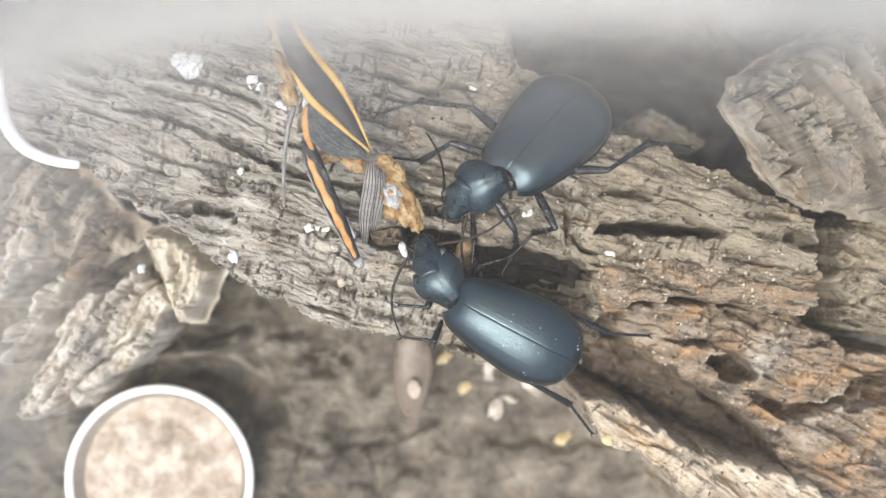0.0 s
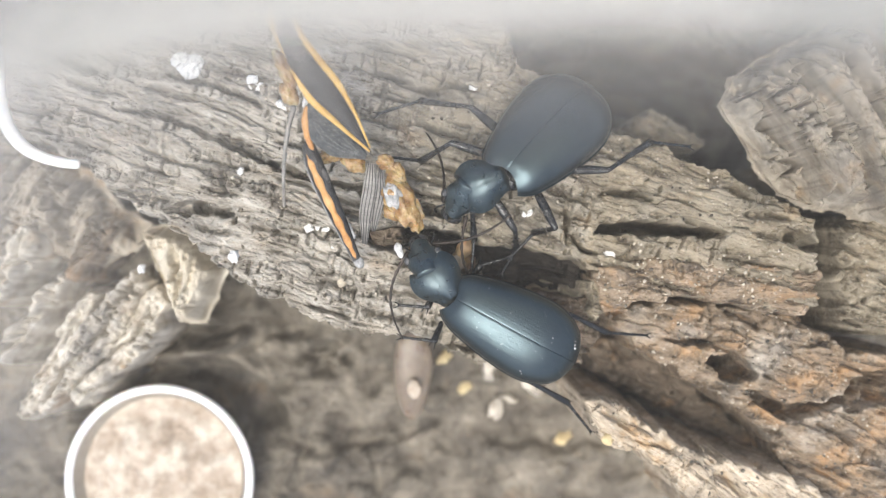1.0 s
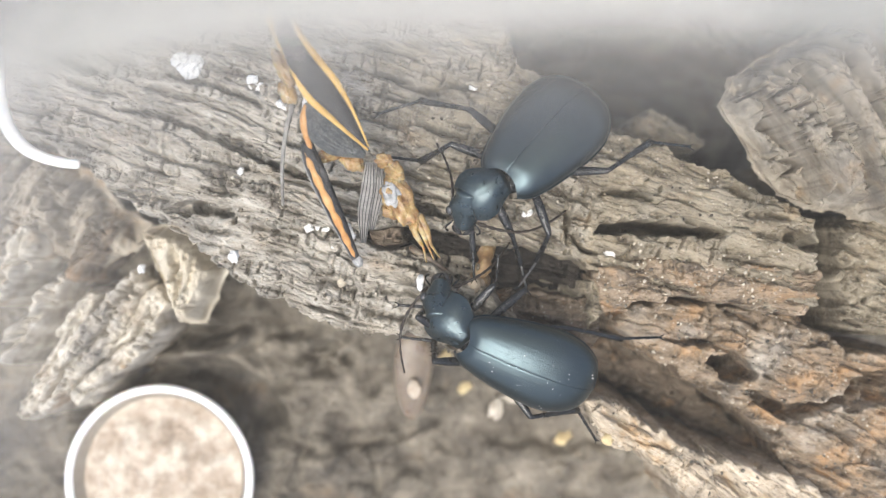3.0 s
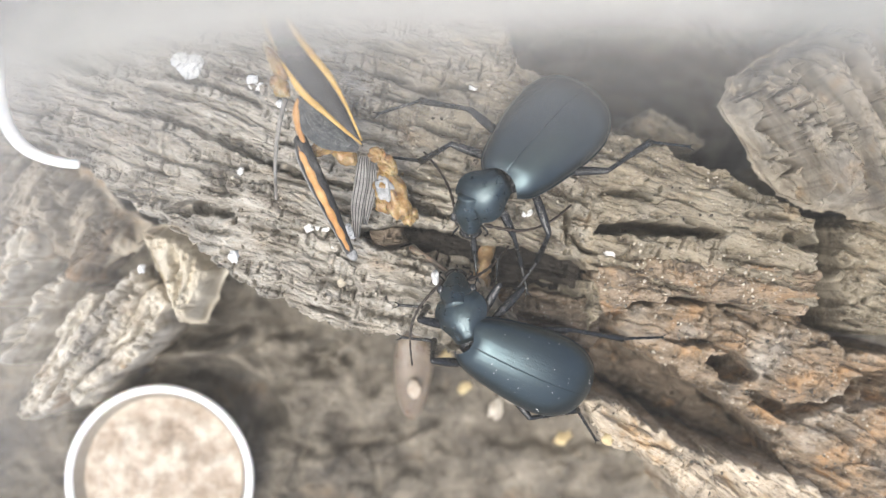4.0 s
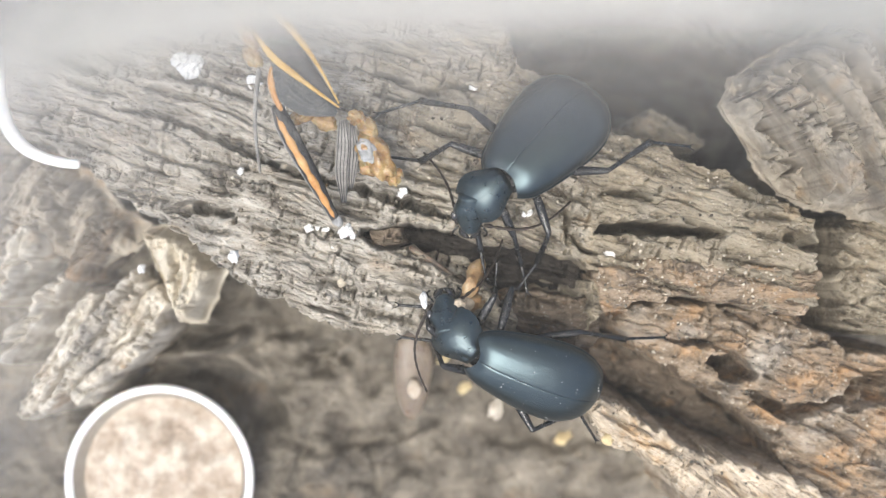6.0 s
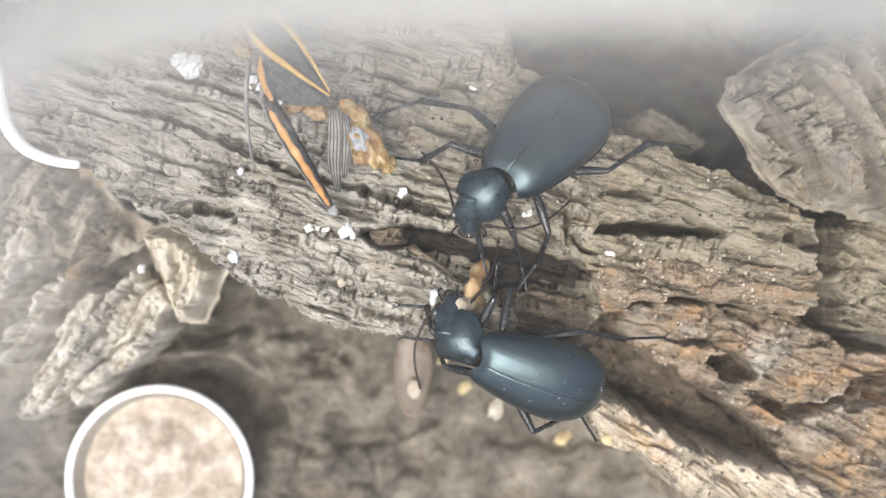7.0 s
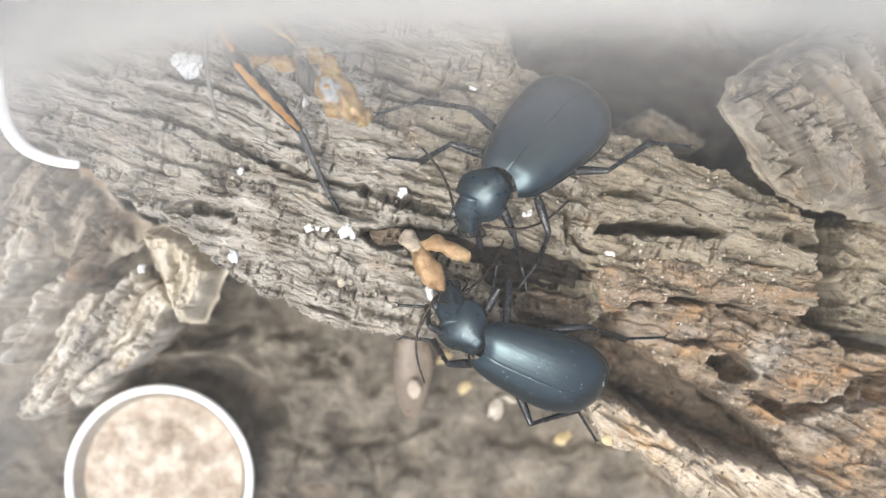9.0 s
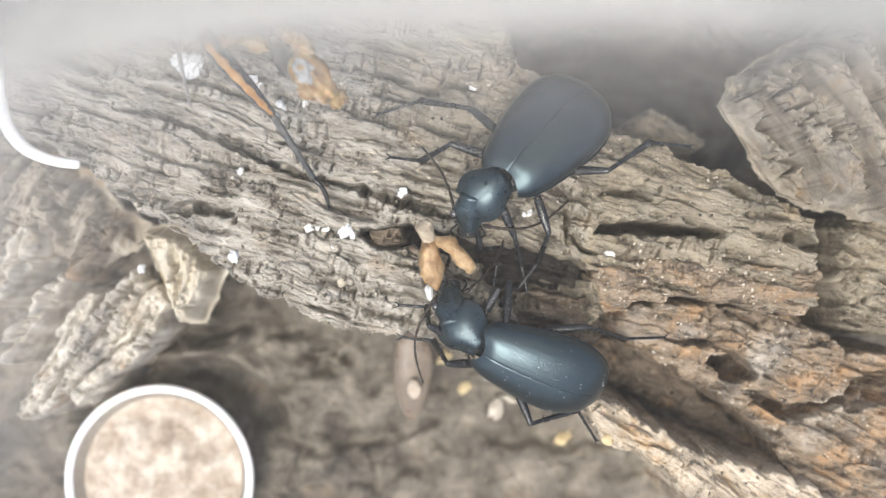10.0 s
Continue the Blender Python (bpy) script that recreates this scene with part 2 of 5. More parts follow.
class Slab:
    """A slab of bark or wood: an outline, a relief, cracks, and sides that fall to the base."""

    def __init__(self, outline, top, base, turn, seed, tilt=(0, 0), dome=0.0, amount=0.85, fibre=0.8, side=1.2, ragged=0.8, cracks=(), hollows=()):
        self.outline, self.top, self.base, self.turn, self.seed = outline, top, base, turn, seed
        self.tilt, self.dome, self.amount, self.fibre, self.side, self.ragged, self.cracks = tilt, dome, amount, fibre, side, ragged, cracks
        self.hollows = hollows
        self.cx = sum(p[0] for p in outline) / len(outline)
        self.cy = sum(p[1] for p in outline) / len(outline)

    def height(self, x, y):
        x, y = np.asarray(x, float), np.asarray(y, float)
        s = inside_distance(x, y, self.outline)
        s = s + self.ragged * fbm(x / 2.5, y / 2.5, self.seed + 40, 4)
        z = self.top + self.tilt[0] * (x - self.cx) + self.tilt[1] * (y - self.cy)
        z = z + bark_relief(x, y, self.turn, self.seed, self.amount, self.fibre)
        wx, wy = x + 0.5 * grad(x / 1.5, y / 1.5, 77), y + 0.5 * grad(x / 1.5, y / 1.5, 78)
        for pts, width, depth in self.cracks:
            n = len(pts) - 1
            for k, (a, b) in enumerate(zip(pts, pts[1:])):
                d, t = segment_distance(wx, wy, a, b)
                w = width * (0.35 + 0.65 * np.sin(np.pi * (k + t) / n))
                z = z - depth * smooth(w, w * 0.72, d)
        for area, depth, wall in self.hollows:
            q = inside_distance(x, y, area) + 0.5 * fbm(x / 2, y / 2, self.seed + 45, 3)
            z = z - depth * smooth(0, wall, q)
        z = z - self.dome * smooth(6.0, 0.0, s) ** 1.5
        edge = smooth(0.0, self.side, s)
        return self.base + (z - self.base) * edge, s

    def build(self, name, mat, res, label, category="bark", lean=None):
        xs = [p[0] for p in self.outline]
        ys = [p[1] for p in self.outline]
        x, y = np.meshgrid(np.arange(min(xs) - 1.5, max(xs) + 1.5, res), np.arange(min(ys) - 1.5, max(ys) + 1.5, res))
        z, s = self.height(x, y)
        ob = part(name, grid_mesh(name, x, y, z, s > -0.25), mat)
        if lean:
            # the underside runs in below the edge to a smaller foot
            n = len(self.outline)
            verts, faces = [], []
            for k in range(9):
                t = k / 8
                for p in self.outline:
                    w = lean[2] * t ** 0.7 + 0.12 * noise.noise(Vector((p[0] / 3, p[1] / 3, k * 0.7)))
                    verts.append((p[0] + (lean[0] - p[0]) * w, p[1] + (lean[1] - p[1]) * w, self.base + 0.4 + (SOIL - 2 - self.base) * t))
            for k in range(8):
                for q in range(n):
                    a, b = k * n + q, k * n + (q + 1) % n
                    faces.append((a, b, b + n, a + n))
            part("underside", mesh("underside", verts, faces), mat, ob)
        return tagged(ob, label, category)

    def at(self, x, y):
        return float(self.height(np.array([[x]]), np.array([[y]]))[0][0, 0])


SOIL = -13.0


BANK = [(-51.4, -20.4), (-47.3, -17.0), (-41.6, -15.8), (-35.2, -15.0), (-28.7, -12.3)]
SPLITS = [[(-23, -27.5), (-18, -29.3), (-11.7, -28.7), (-6, -28.0), (-1, -25.5)], [(-10.2, -29.5), (-9.6, -36)], [(-20.5, -29.5), (-21.5, -34)]]


def soil_height(x, y):
    near = smooth(400, 80, np.hypot(x, y))
    h = 1.6 * fbm(x / 22, y / 18, 300, 4) + 0.8 * fbm(x / 6, y / 5, 310, 4) + 0.25 * fbm(x / 1.5, y / 1.5, 320, 3)
    clod = smooth(0.15, 0.5, grad(x / 5, y / 4, 330)) * 1.2
    pit = smooth(13, 4, np.hypot((x - 25) / 1.9, y - 19)) * 45
    mound = smooth(-24, -38, x + 0.25 * y) * smooth(-26, -12, y) * 3.0
    # a curled bank behind the dish, with a dark pocket behind it
    bank = np.full(np.shape(x), 1e9)
    for a, b in zip(BANK, BANK[1:]):
        bank = np.minimum(bank, segment_distance(x, y, a, b)[0])
    bank = bank + 0.35 * grad(x / 2.5, y / 2.5, 341)
    crest = smooth(1.6, 0.3, bank) * 4.5
    pocket = smooth(5.5, 1.5, np.hypot((x + 41.0) * 0.8, (y + 11.8) * 1.5)) * 6 + smooth(3.5, 1.0, np.hypot((x + 33.0) * 0.6, (y + 12.4) * 2.0)) * 3
    moat = smooth(3.5, 0.5, np.abs(np.hypot(x + 38.23, y + 31.02) - 14.6)) * smooth(-30, -22, y) * 6
    dark = sum(smooth(r, r * 0.3, np.hypot(x - px, (y - py) * 1.5)) * d for px, py, r, d in ((-17.3, -16.3, 5.0, 3.5), (-24.0, -19.5, 3.0, 1.5), (-21.5, -13.0, 3.0, 1.5)))
    dark = dark * smooth(-0.5, 0.5, fbm(x / 3, y / 2.4, 351, 3))
    split = np.full(np.shape(x), 1e9)
    for line in SPLITS:
        for a, b in zip(line, line[1:]):
            split = np.minimum(split, segment_distance(x, y, a, b)[0])
    split = smooth(0.9, 0.2, split + 0.4 * grad(x / 2, y / 2, 345)) * 0.9
    gap = smooth(14, 5, np.hypot(x - 34.3, (y + 22.4) * 1.3)) * 5.5
    dx, dy = (-38.23, -31.02, -3)[:2]
    bed = smooth(26, 13, np.hypot(x - dx, y - dy)) * 3.5
    return SOIL + (h + clod) * (0.3 + 0.7 * near) - pit + mound + bed + crest - pocket - moat - dark - split + gap


def axis(lo, hi, step, far):
    out, a, s = [], hi, step
    mid = list(np.arange(lo, hi, step))
    while a < far:
        out.append(a)
        s *= 1.25
        a += s
    neg, a, s = [], lo, step
    while a > -far:
        s *= 1.25
        a -= s
        neg.append(a)
    return np.array(neg[::-1] + mid + out)


gx, gy = np.meshgrid(axis(-75, 75, 0.3, 118), axis(-44, 46, 0.3, 92))
tagged(part("ground", grid_mesh("ground", gx, gy, soil_height(gx, gy), np.ones(gx.shape, bool)), soil_mat),
       "brown damp crumbly soil with dark hollows", "ground", kind="structure")

# ---- bark and wood ----
log = Slab([(-54.61, 24.59), (-49.31, 25.91), (-46, 27.24), (-34.73, 27.9), (-20.15, 31.88), (1.06, 33.21), (7.69, 29.89), (9.68, 23.26), (14.98, 17.96), (19.62, 15.97), (27.57, 12.33), (36.19, 9.35), (40.83, 7.03), (45.07, 4.37), (45.47, -2.58), (44.94, -7.22), (43.48, -8.68), (36.19, -7.89), (27.57, -6.89), (20.94, -7.89), (18.29, -10.54), (12.99, -13.85), (7.69, -14.65), (1.06, -13.72), (-2.92, -11.6), (-9.54, -10.94), (-15.18, -9.88), (-20.81, -6.89), (-26.64, -3.71), (-30.09, -0.73), (-35.72, 3.25), (-39.37, 5.04), (-43.35, 9.35), (-48.65, 12.33), (-54.61, 13.98)],
           9.6, SOIL - 30, -15, 11, tilt=(0.0, 0.0), dome=1.0, amount=0.74, cracks=[
               ([(18.29, 2.19), (21.61, 2.58), (26.25, 2.32), (33.21, 1.72)], 1.0, 20.0),
               ([(3.71, -0.73), (7.69, -1.39), (11.66, -2.05), (17.89, -3.12)], 2.0, 22.0),
               ([(-9.54, 1.72), (-4.24, 1.72), (1.06, 0.73), (5.04, -0.73)], 1.6, 12.0),
               ([(-14.85, 8.35), (-9.54, 7.03), (-4.24, 5.37), (1.06, 3.51)], 0.8, 3.5),
               ([(-38.71, 16.64), (-32.74, 15.64), (-25.45, 12.33), (-20.81, 10.01)], 0.5, 2.2),
               ([(-32.74, 4.71), (-29.43, 4.84), (-24.79, 4.18)], 1.0, 3.0),
               ([(-26.11, 13.32), (-20.81, 10.34), (-14.85, 8.02)], 0.65, 2.6),
               ([(-26.11, 9.35), (-25.98, 7.03)], 0.4, 1.4),
               ([(-8.22, 18.29), (-6.89, 19.29), (-7.56, 15.97)], 0.4, 1.2),
               # cut along the upper beetle's middle leg shadow, to stand in for it
               ([(14.98, 2.72), (16.3, 0.07), (18.29, -0.6)], 0.5, 1.6),
               ([(40.16, 0.73), (45.47, -0.6)], 0.5, 1.4),
               # the third one here follows that leg shadow as well
               ([(33.54, 7.36), (36.85, 6.03)], 0.7, 3.0), ([(39.5, 1.72), (42.48, 1.39), (45.47, -0.6)], 0.9, 3.5), ([(13.98, 7.36), (14.65, 4.37), (14.85, 1.72), (16.3, 0.07), (18.43, -0.73)], 0.45, 2.5), ([(-5.57, 19.29), (-1.59, 18.62), (3.05, 19.29)], 0.5, 2.0), ([(18.29, 6.36), (22.27, 6.69), (24.92, 5.7)], 0.5, 2.0), ([(-46, 22.93), (-42.02, 21.28), (-39.37, 19.95)], 0.7, 2.5), ([(-32.08, 20.61), (-26.78, 19.29), (-21.47, 17.3)], 0.5, 1.8),
               ([(-18.82, 2.72), (-13.52, 1.92), (-9.54, 1.39)], 0.6, 1.2)], hollows=[
               ([(3.45, 1.13), (7.69, 0.73), (11.66, 0.07), (17.23, -1.39), (18.03, -7.89), (16.97, -13.19), (10.34, -13.19), (7.69, -7.89), (4.04, -4.24)], 6.5, 1.6),
               ([(-10.07, 2.58), (-4.24, 2.85), (1.06, 1.92), (4.11, 0.86), (4.51, -4.57), (1.86, -4.18), (-0.8, -2.85), (-2.58, -0.73), (-6.23, -0.4), (-9.21, 0.07)], 4.5, 0.8)])
LOG = log.build("bark_log", bark_main, 0.105, "long weathered grey-brown bark with cracks along the grain")

ledge = Slab([(18.32, -6.82), (28.64, -5.44), (45.17, -7.16), (48.27, -9.92), (49.99, -11.77), (58.94, -12.33), (58.94, -35.74), (45.17, -35.74), (42.07, -28.16), (38.97, -23), (34.5, -19.76), (28.64, -16.18), (22.79, -12.88), (19.14, -9.23)],
             6.5, SOIL - 2, -18, 51, dome=1.5, amount=0.7, tilt=(0.0, 0.05), cracks=[
                 ([(33.33, -13.7), (35.53, -14.73), (37.94, -15.42)], 1.9, 8.0),
                 ([(37.94, -17.83), (42.41, -20.24), (47.92, -18.87)], 1.2, 5.0),
                 ([(47.92, -18.87), (51.37, -17.14), (56.19, -15.08)], 1.4, 5.0),
                 ([(49.3, -19.9), (53.43, -18.18), (56.19, -17.83)], 0.8, 3.0),
                 ([(42.41, -8.19), (47.23, -9.23), (53.43, -12.33)], 1.0, 4.0),
                 ([(27.27, -10.95), (31.4, -11.64), (35.53, -10.95)], 0.5, 2.0)])
LEDGE = ledge.build("bark_ledge", bark_rust, 0.14, "rusty brown flaking bark layer below the upper bark")
disc = Slab([(38.48, -13.48), (40.04, -11.11), (43.77, -10.23), (47.83, -11.45), (48.51, -14.16), (46.48, -17.55), (43.09, -18.56), (39.7, -16.87)],
            8.2, SOIL - 2, -18, 61, dome=0.7, amount=0.7)
disc.build("bark_fragment", bark_rust, 0.14, "rounded brown bark fragment lying on the ledge")
far_piece = Slab([(23.17, 16.31), (25.69, 19.56), (29.3, 20.06), (33.63, 17.75), (37.96, 15.59), (36.52, 12.7), (26.41, 13.06)],
                 -3.0, SOIL - 40, -25, 66, dome=2.0, amount=1.2)
far_piece.build("bark_fragment", bark_main, 0.2, "hazy brown bark fragment in the dark hollow")

# near-black slab on the crevice floor: the shade there is put into its colour
crevice_shade_mat = material("crevice_shade_wood", [(0.28, (0.008, 0.0065, 0.005)), (0.45, (0.016, 0.0125, 0.009)), (0.6, (0.028, 0.022, 0.016)), (0.78, (0.06, 0.048, 0.035))],
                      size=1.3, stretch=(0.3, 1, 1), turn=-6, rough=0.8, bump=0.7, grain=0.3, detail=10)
crevice_shade_wood = Slab([(-10.97, 3.02), (-4.5, 3.45), (1.13, 2.6), (5.34, 1.9), (12.38, 0.91), (19.41, -0.63), (20.11, -5.56), (12.38, -5.56), (3.94, -5.84), (1.13, -4.99), (-1.41, -3.31), (-3.09, -1.13), (-6.61, -0.77), (-10.41, -0.35)],
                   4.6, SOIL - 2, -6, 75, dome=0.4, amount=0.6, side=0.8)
crevice_shade_wood.build("crevice_shade_wood", crevice_shade_mat, 0.14, "blackish wood at the bottom of a crevice, the crevice's shade put in its colour")
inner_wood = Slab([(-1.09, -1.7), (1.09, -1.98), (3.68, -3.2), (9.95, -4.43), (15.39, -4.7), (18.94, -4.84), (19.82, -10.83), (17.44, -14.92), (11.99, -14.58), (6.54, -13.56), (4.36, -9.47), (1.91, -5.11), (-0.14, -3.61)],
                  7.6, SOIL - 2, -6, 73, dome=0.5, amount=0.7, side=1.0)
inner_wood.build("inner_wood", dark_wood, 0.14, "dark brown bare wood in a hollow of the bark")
wood_block = Slab([(-9.29, 2.56), (-4.85, 2.96), (-4.04, 0.74), (-5.65, 0), (-8.68, 0.07)], 8.6, 2.0, -6, 74, dome=0.3, amount=0.5, side=0.5, ragged=0.3)
wood_block.build("wood_block", dark_wood, 0.1, "small dark brown wood block wedged in a crevice")
plate_piece = Slab([(16.74, -2.31), (17.93, -1.38), (21.49, -0.73), (29.4, -0.26), (36.65, -1.38), (45.21, -1.91), (45.74, -3.89), (44.23, -8.17), (42.91, -8.83), (35.99, -7.58), (28.41, -6.53), (22.15, -7.51), (18.32, -8.63)],
                   10.2, SOIL - 2, -8, 71, dome=0.8, amount=0.55, side=0.9, cracks=[
                       ([(35.99, -3.56), (40.6, -3.89), (44.55, -3.76)], 0.35, 1.0),
                       ([(24.12, -3.89), (28.08, -4.68), (31.37, -4.42)], 0.3, 0.9)])
PLATE = plate_piece.build("bark_plate", bark_rust, 0.12, "rust-stained flaky bark plate lying on the long bark")

side_piece = Slab([(47.56, 3.32), (51.22, 4.54), (57.99, 5.49), (57.99, -11.59), (52.57, -11.18), (48.51, -10.5), (47.43, -4)],
                  8.0, SOIL - 2, -20, 81, dome=1.2, amount=1.1)
SIDE = side_piece.build("bark_block", bark_main, 0.14, "grey furrowed bark block across a dark gap")

strip = Slab([(16.58, -17.72), (18.73, -16.91), (21.97, -17.99), (28.03, -21.9), (34.1, -24.59), (39.49, -25.67), (44.2, -27.29), (48.25, -29.58), (50.94, -34.97), (31.4, -34.97), (27.36, -28.91), (24.66, -26.75), (18.6, -23.52), (16.58, -21.63)],
             8.5, SOIL - 2, -34, 91, dome=0.6, amount=0.62)
STRIP = strip.build("bark_strip", bark_tan, 0.12, "pale splintered bark strip at the edge of a dark gap")

# added floor for the long gap; its dark colour carries the gap's shade
gap_shade_wood = Slab([(17.5, -11.5), (23.5, -10.5), (30.0, -14.5), (36.0, -19.0), (42.5, -24.5), (50.0, -31.5), (43.5, -32.0), (36.0, -26.5), (27.0, -21.5), (19.5, -17.5)],
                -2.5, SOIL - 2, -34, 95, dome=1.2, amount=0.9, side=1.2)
gap_shade_wood.build("inner_wood", dark_wood, 0.18, "dark brown floor added in a long gap, the gap's shade put in its colour")

chunk = Slab([(33.68, 17.59), (35.12, 20.72), (38.56, 23.22), (43.57, 25.73), (49.07, 28.86), (56.09, 30.11), (56.09, 1.31), (49.07, 4.44), (44.19, 5.07), (41.06, 6.95), (38.25, 9.45), (37.18, 12.58)],
             15.0, 6.0, -56, 151, tilt=(0.12, 0.02), dome=4.0, amount=1.5, fibre=0.8, side=2.2, ragged=0.5, cracks=[
                 ([(40.2, 21.5), (41.6, 18.9), (44.8, 13.8), (48.6, 7.6), (51.5, 3.5)], 1.15, 3.4),
                 ([(37.4, 17.5), (38.6, 14.6), (41.4, 10.1), (44.8, 5.1)], 1.15, 3.4),
                 ([(43.4, 24.0), (45.2, 20.3), (48.8, 14.8), (53.0, 8.5)], 1.0, 3.0),
                 ([(36.2, 13.4), (38.4, 9.6)], 0.6, 1.6), ([(46.8, 25.6), (50.0, 20.4), (54.0, 15.0)], 1.0, 3.0)])
CHUNK = chunk.build("bark_chunk", bark_furrowed, 0.14, "pale rounded chunk of furrowed bark standing higher", lean=(*(53.58, 18.22, 15)[:2], 0.75))

left_piece = Slab([(-61.53, 14.29), (-52.78, 13.05), (-47.32, 10.13), (-42.58, 5.03), (-39.51, 3.57), (-39.95, 0.95), (-45.49, -1.97), (-49.14, -2.11), (-52.78, -0.29), (-61.53, 0.8)],
                  0.0, -4.0, 68, 181, ragged=0.6, dome=2.2, amount=1.3, fibre=1.2, side=1.8, cracks=[
                      ([(-52.5, 9.0), (-50.5, 5.0), (-51.0, 1.5)], 1.0, 3.0), ([(-46.5, 8.5), (-45.0, 5.0), (-45.8, 1.0)], 0.6, 2.2),
                      ([(-42.6, 3.4), (-41.0, 2.6), (-40.6, 0.4)], 1.5, 7.0)])
LEFT = left_piece.build("wood_fragment", bark_furrowed, 0.17, "pale weathered wood fragment with orange stains", lean=(*(-60.07, 7.36, 1)[:2], 0.45))


def strand(a, b, width, top, seed):
    """A long weathered splinter from a to b, tapered and uneven, resting in the soil."""
    rnd = random.Random(seed)
    dx, dy = b[0] - a[0], b[1] - a[1]
    length = math.hypot(dx, dy)
    ux, uy = dx / length, dy / length
    left, right = [], []
    for k in range(9):
        t = k / 8
        w = width * 0.5 * (0.45 + 0.55 * math.sin(math.pi * (0.12 + 0.76 * t)) ** 0.7)
        x, y = a[0] + dx * t, a[1] + dy * t
        p, q = w * rnd.uniform(0.8, 1.2), w * rnd.uniform(0.8, 1.2)
        left.append((x - uy * p, y + ux * p))
        right.append((x + uy * q, y - ux * q))
    mid = [(a[0] + dx * t + uy * o, a[1] + dy * t - ux * o) for t, o in ((0.1, 0.1 * width), (0.4, -0.12 * width), (0.7, 0.1 * width), (0.95, 0.0))]
    return Slab(left + right[::-1], top, SOIL - 1, math.degrees(math.atan2(dy, dx)), seed, dome=2.0, amount=0.95, fibre=1.5, side=1.5, ragged=0.55,
                cracks=[(mid, 0.4, 1.8)])


for a, b, width, top, seed, mat in (((-35.6, -5.4), (-50.2, -20.6), 7.2, 1.0, 211, bark_pale), ((-38.6, -2.6), (-53.4, -21.8), 6.4, 2.2, 223, bark_pale),
                                    ((-45.4, -4.6), (-56.2, -23.4), 5.0, 1.2, 229, bark_pale), ((-49.2, -2.6), (-59.0, -15.5), 5.0, 2.2, 235, bark_pale),
                                    ((-52.6, 3.4), (-60.2, -8.0), 5.6, 2.6, 247, bark_pale), ((-42.6, 4.2), (-49.8, -4.4), 5.0, 2.4, 251, bark_rust)):
    strand(a, b, width, top, seed).build("wood_splinter", mat, 0.17, "long weathered splinter of wood lying on dark soil" if mat is bark_pale else "rust-brown splinter of wood among pale ones", "splinter")
stub = Slab([(-40.2, 2.4), (-37.4, 3.4), (-32.1, 1.6), (-28.84, -2.62), (-30.26, -6.29), (-31.81, -9.83), (-35.07, -9.69), (-37.19, -4.88)],
            3.5, -3.0, 80, 241, ragged=0.4, dome=1.1, amount=0.95, side=1.8, cracks=[([(-34.6, 0.6), (-34.0, -2.6), (-34.6, -4.2)], 0.7, 2.2)])
STUB = stub.build("wood_stub", cream_wood, 0.17, "cream-coloured broken wood stub under the bark", lean=(*(-35.63, -2.05, 4)[:2], 0.6))


def flakes(owner, slab, spots, mat, seed, size=2.2):
    """Loose flakes that lie on a slab and follow its relief."""
    for k, (cx, cy) in enumerate(spots):
        rnd = random.Random(seed * 100 + k)
        a = radians(slab.turn + rnd.uniform(-14, 14))
        lu, lv = size * rnd.uniform(0.8, 1.9), size * rnd.uniform(0.35, 0.8)
        gu, gv = np.meshgrid(np.linspace(-lu * 1.2, lu * 1.2, 44), np.linspace(-lv * 1.3, lv * 1.3, 30))
        x, y = cx + gu * math.cos(a) - gv * math.sin(a), cy + gu * math.sin(a) + gv * math.cos(a)
        r = 1 - (np.abs(gu / lu) ** 3 + np.abs(gv / lv) ** 3) + 0.55 * fbm(x / 1.4, y / 1.4, seed + k, 4)
        z0 = slab.height(x, y)[0]
        low = slab.height(x + 0.6, y - 0.4)[0]
        lift = rnd.uniform(0.3, 0.7) + 0.2 * gv / lv
        z = 0.6 * z0 + 0.4 * low + lift * smooth(0.0, 0.22, r) - 0.6 * smooth(0.08, -0.1, r)
        ob = part("flake", grid_mesh("flake", x, y, z, (r > -0.12) & (z0 > slab.base + 6)), mat, owner)


flakes(LOG, log, [(-42.02, 20.61), (-36.39, 18.29), (-30.09, 15.97), (-24.12, 14.98), (-32.08, 12), (-38.04, 10.67), (-30.09, 8.68), (-22.14, 6.36), (-14.85, 4.57), (-12.2, -1.92), (-17.5, -2.58), (-8.22, -6.56), (-2.92, -5.24), (-10.87, 14.65), (-4.24, 15.97), (1.06, 17.96), (-0.93, 12.66), (-14.85, 21.28), (-5.57, 21.94), (20.94, 13.98), (24.92, 9.35), (30.22, 10.01), (34.2, 6.03), (22.27, 6.03), (39.5, 3.38), (27.57, 4.71), (35.52, 0.73), (19.62, 9.35)], bark_main, 3)
flakes(PLATE, plate_piece, [(20.83, -3.23), (24.12, -5.87), (28.74, -2.57), (33.35, -5.21), (37.3, -2.57), (40.6, -5.87), (43.24, -3.89)], bark_rust, 4, 1.8)
flakes(LEDGE, ledge, [(23.82, -10.26), (28.64, -12.33), (34.84, -10.95), (39.66, -20.59), (44.48, -23.34), (49.3, -21.96), (52.05, -27.47), (47.23, -28.85), (31.4, -15.08), (52.05, -15.08)], bark_rust, 5)
flakes(CHUNK, chunk, [(39.81, 18.84), (43.57, 21.35), (46.07, 15.09), (41.06, 13.21), (44.82, 9.45), (47.32, 20.09), (38.56, 15.09), (47.95, 7.57)], bark_furrowed, 6, 2.4)
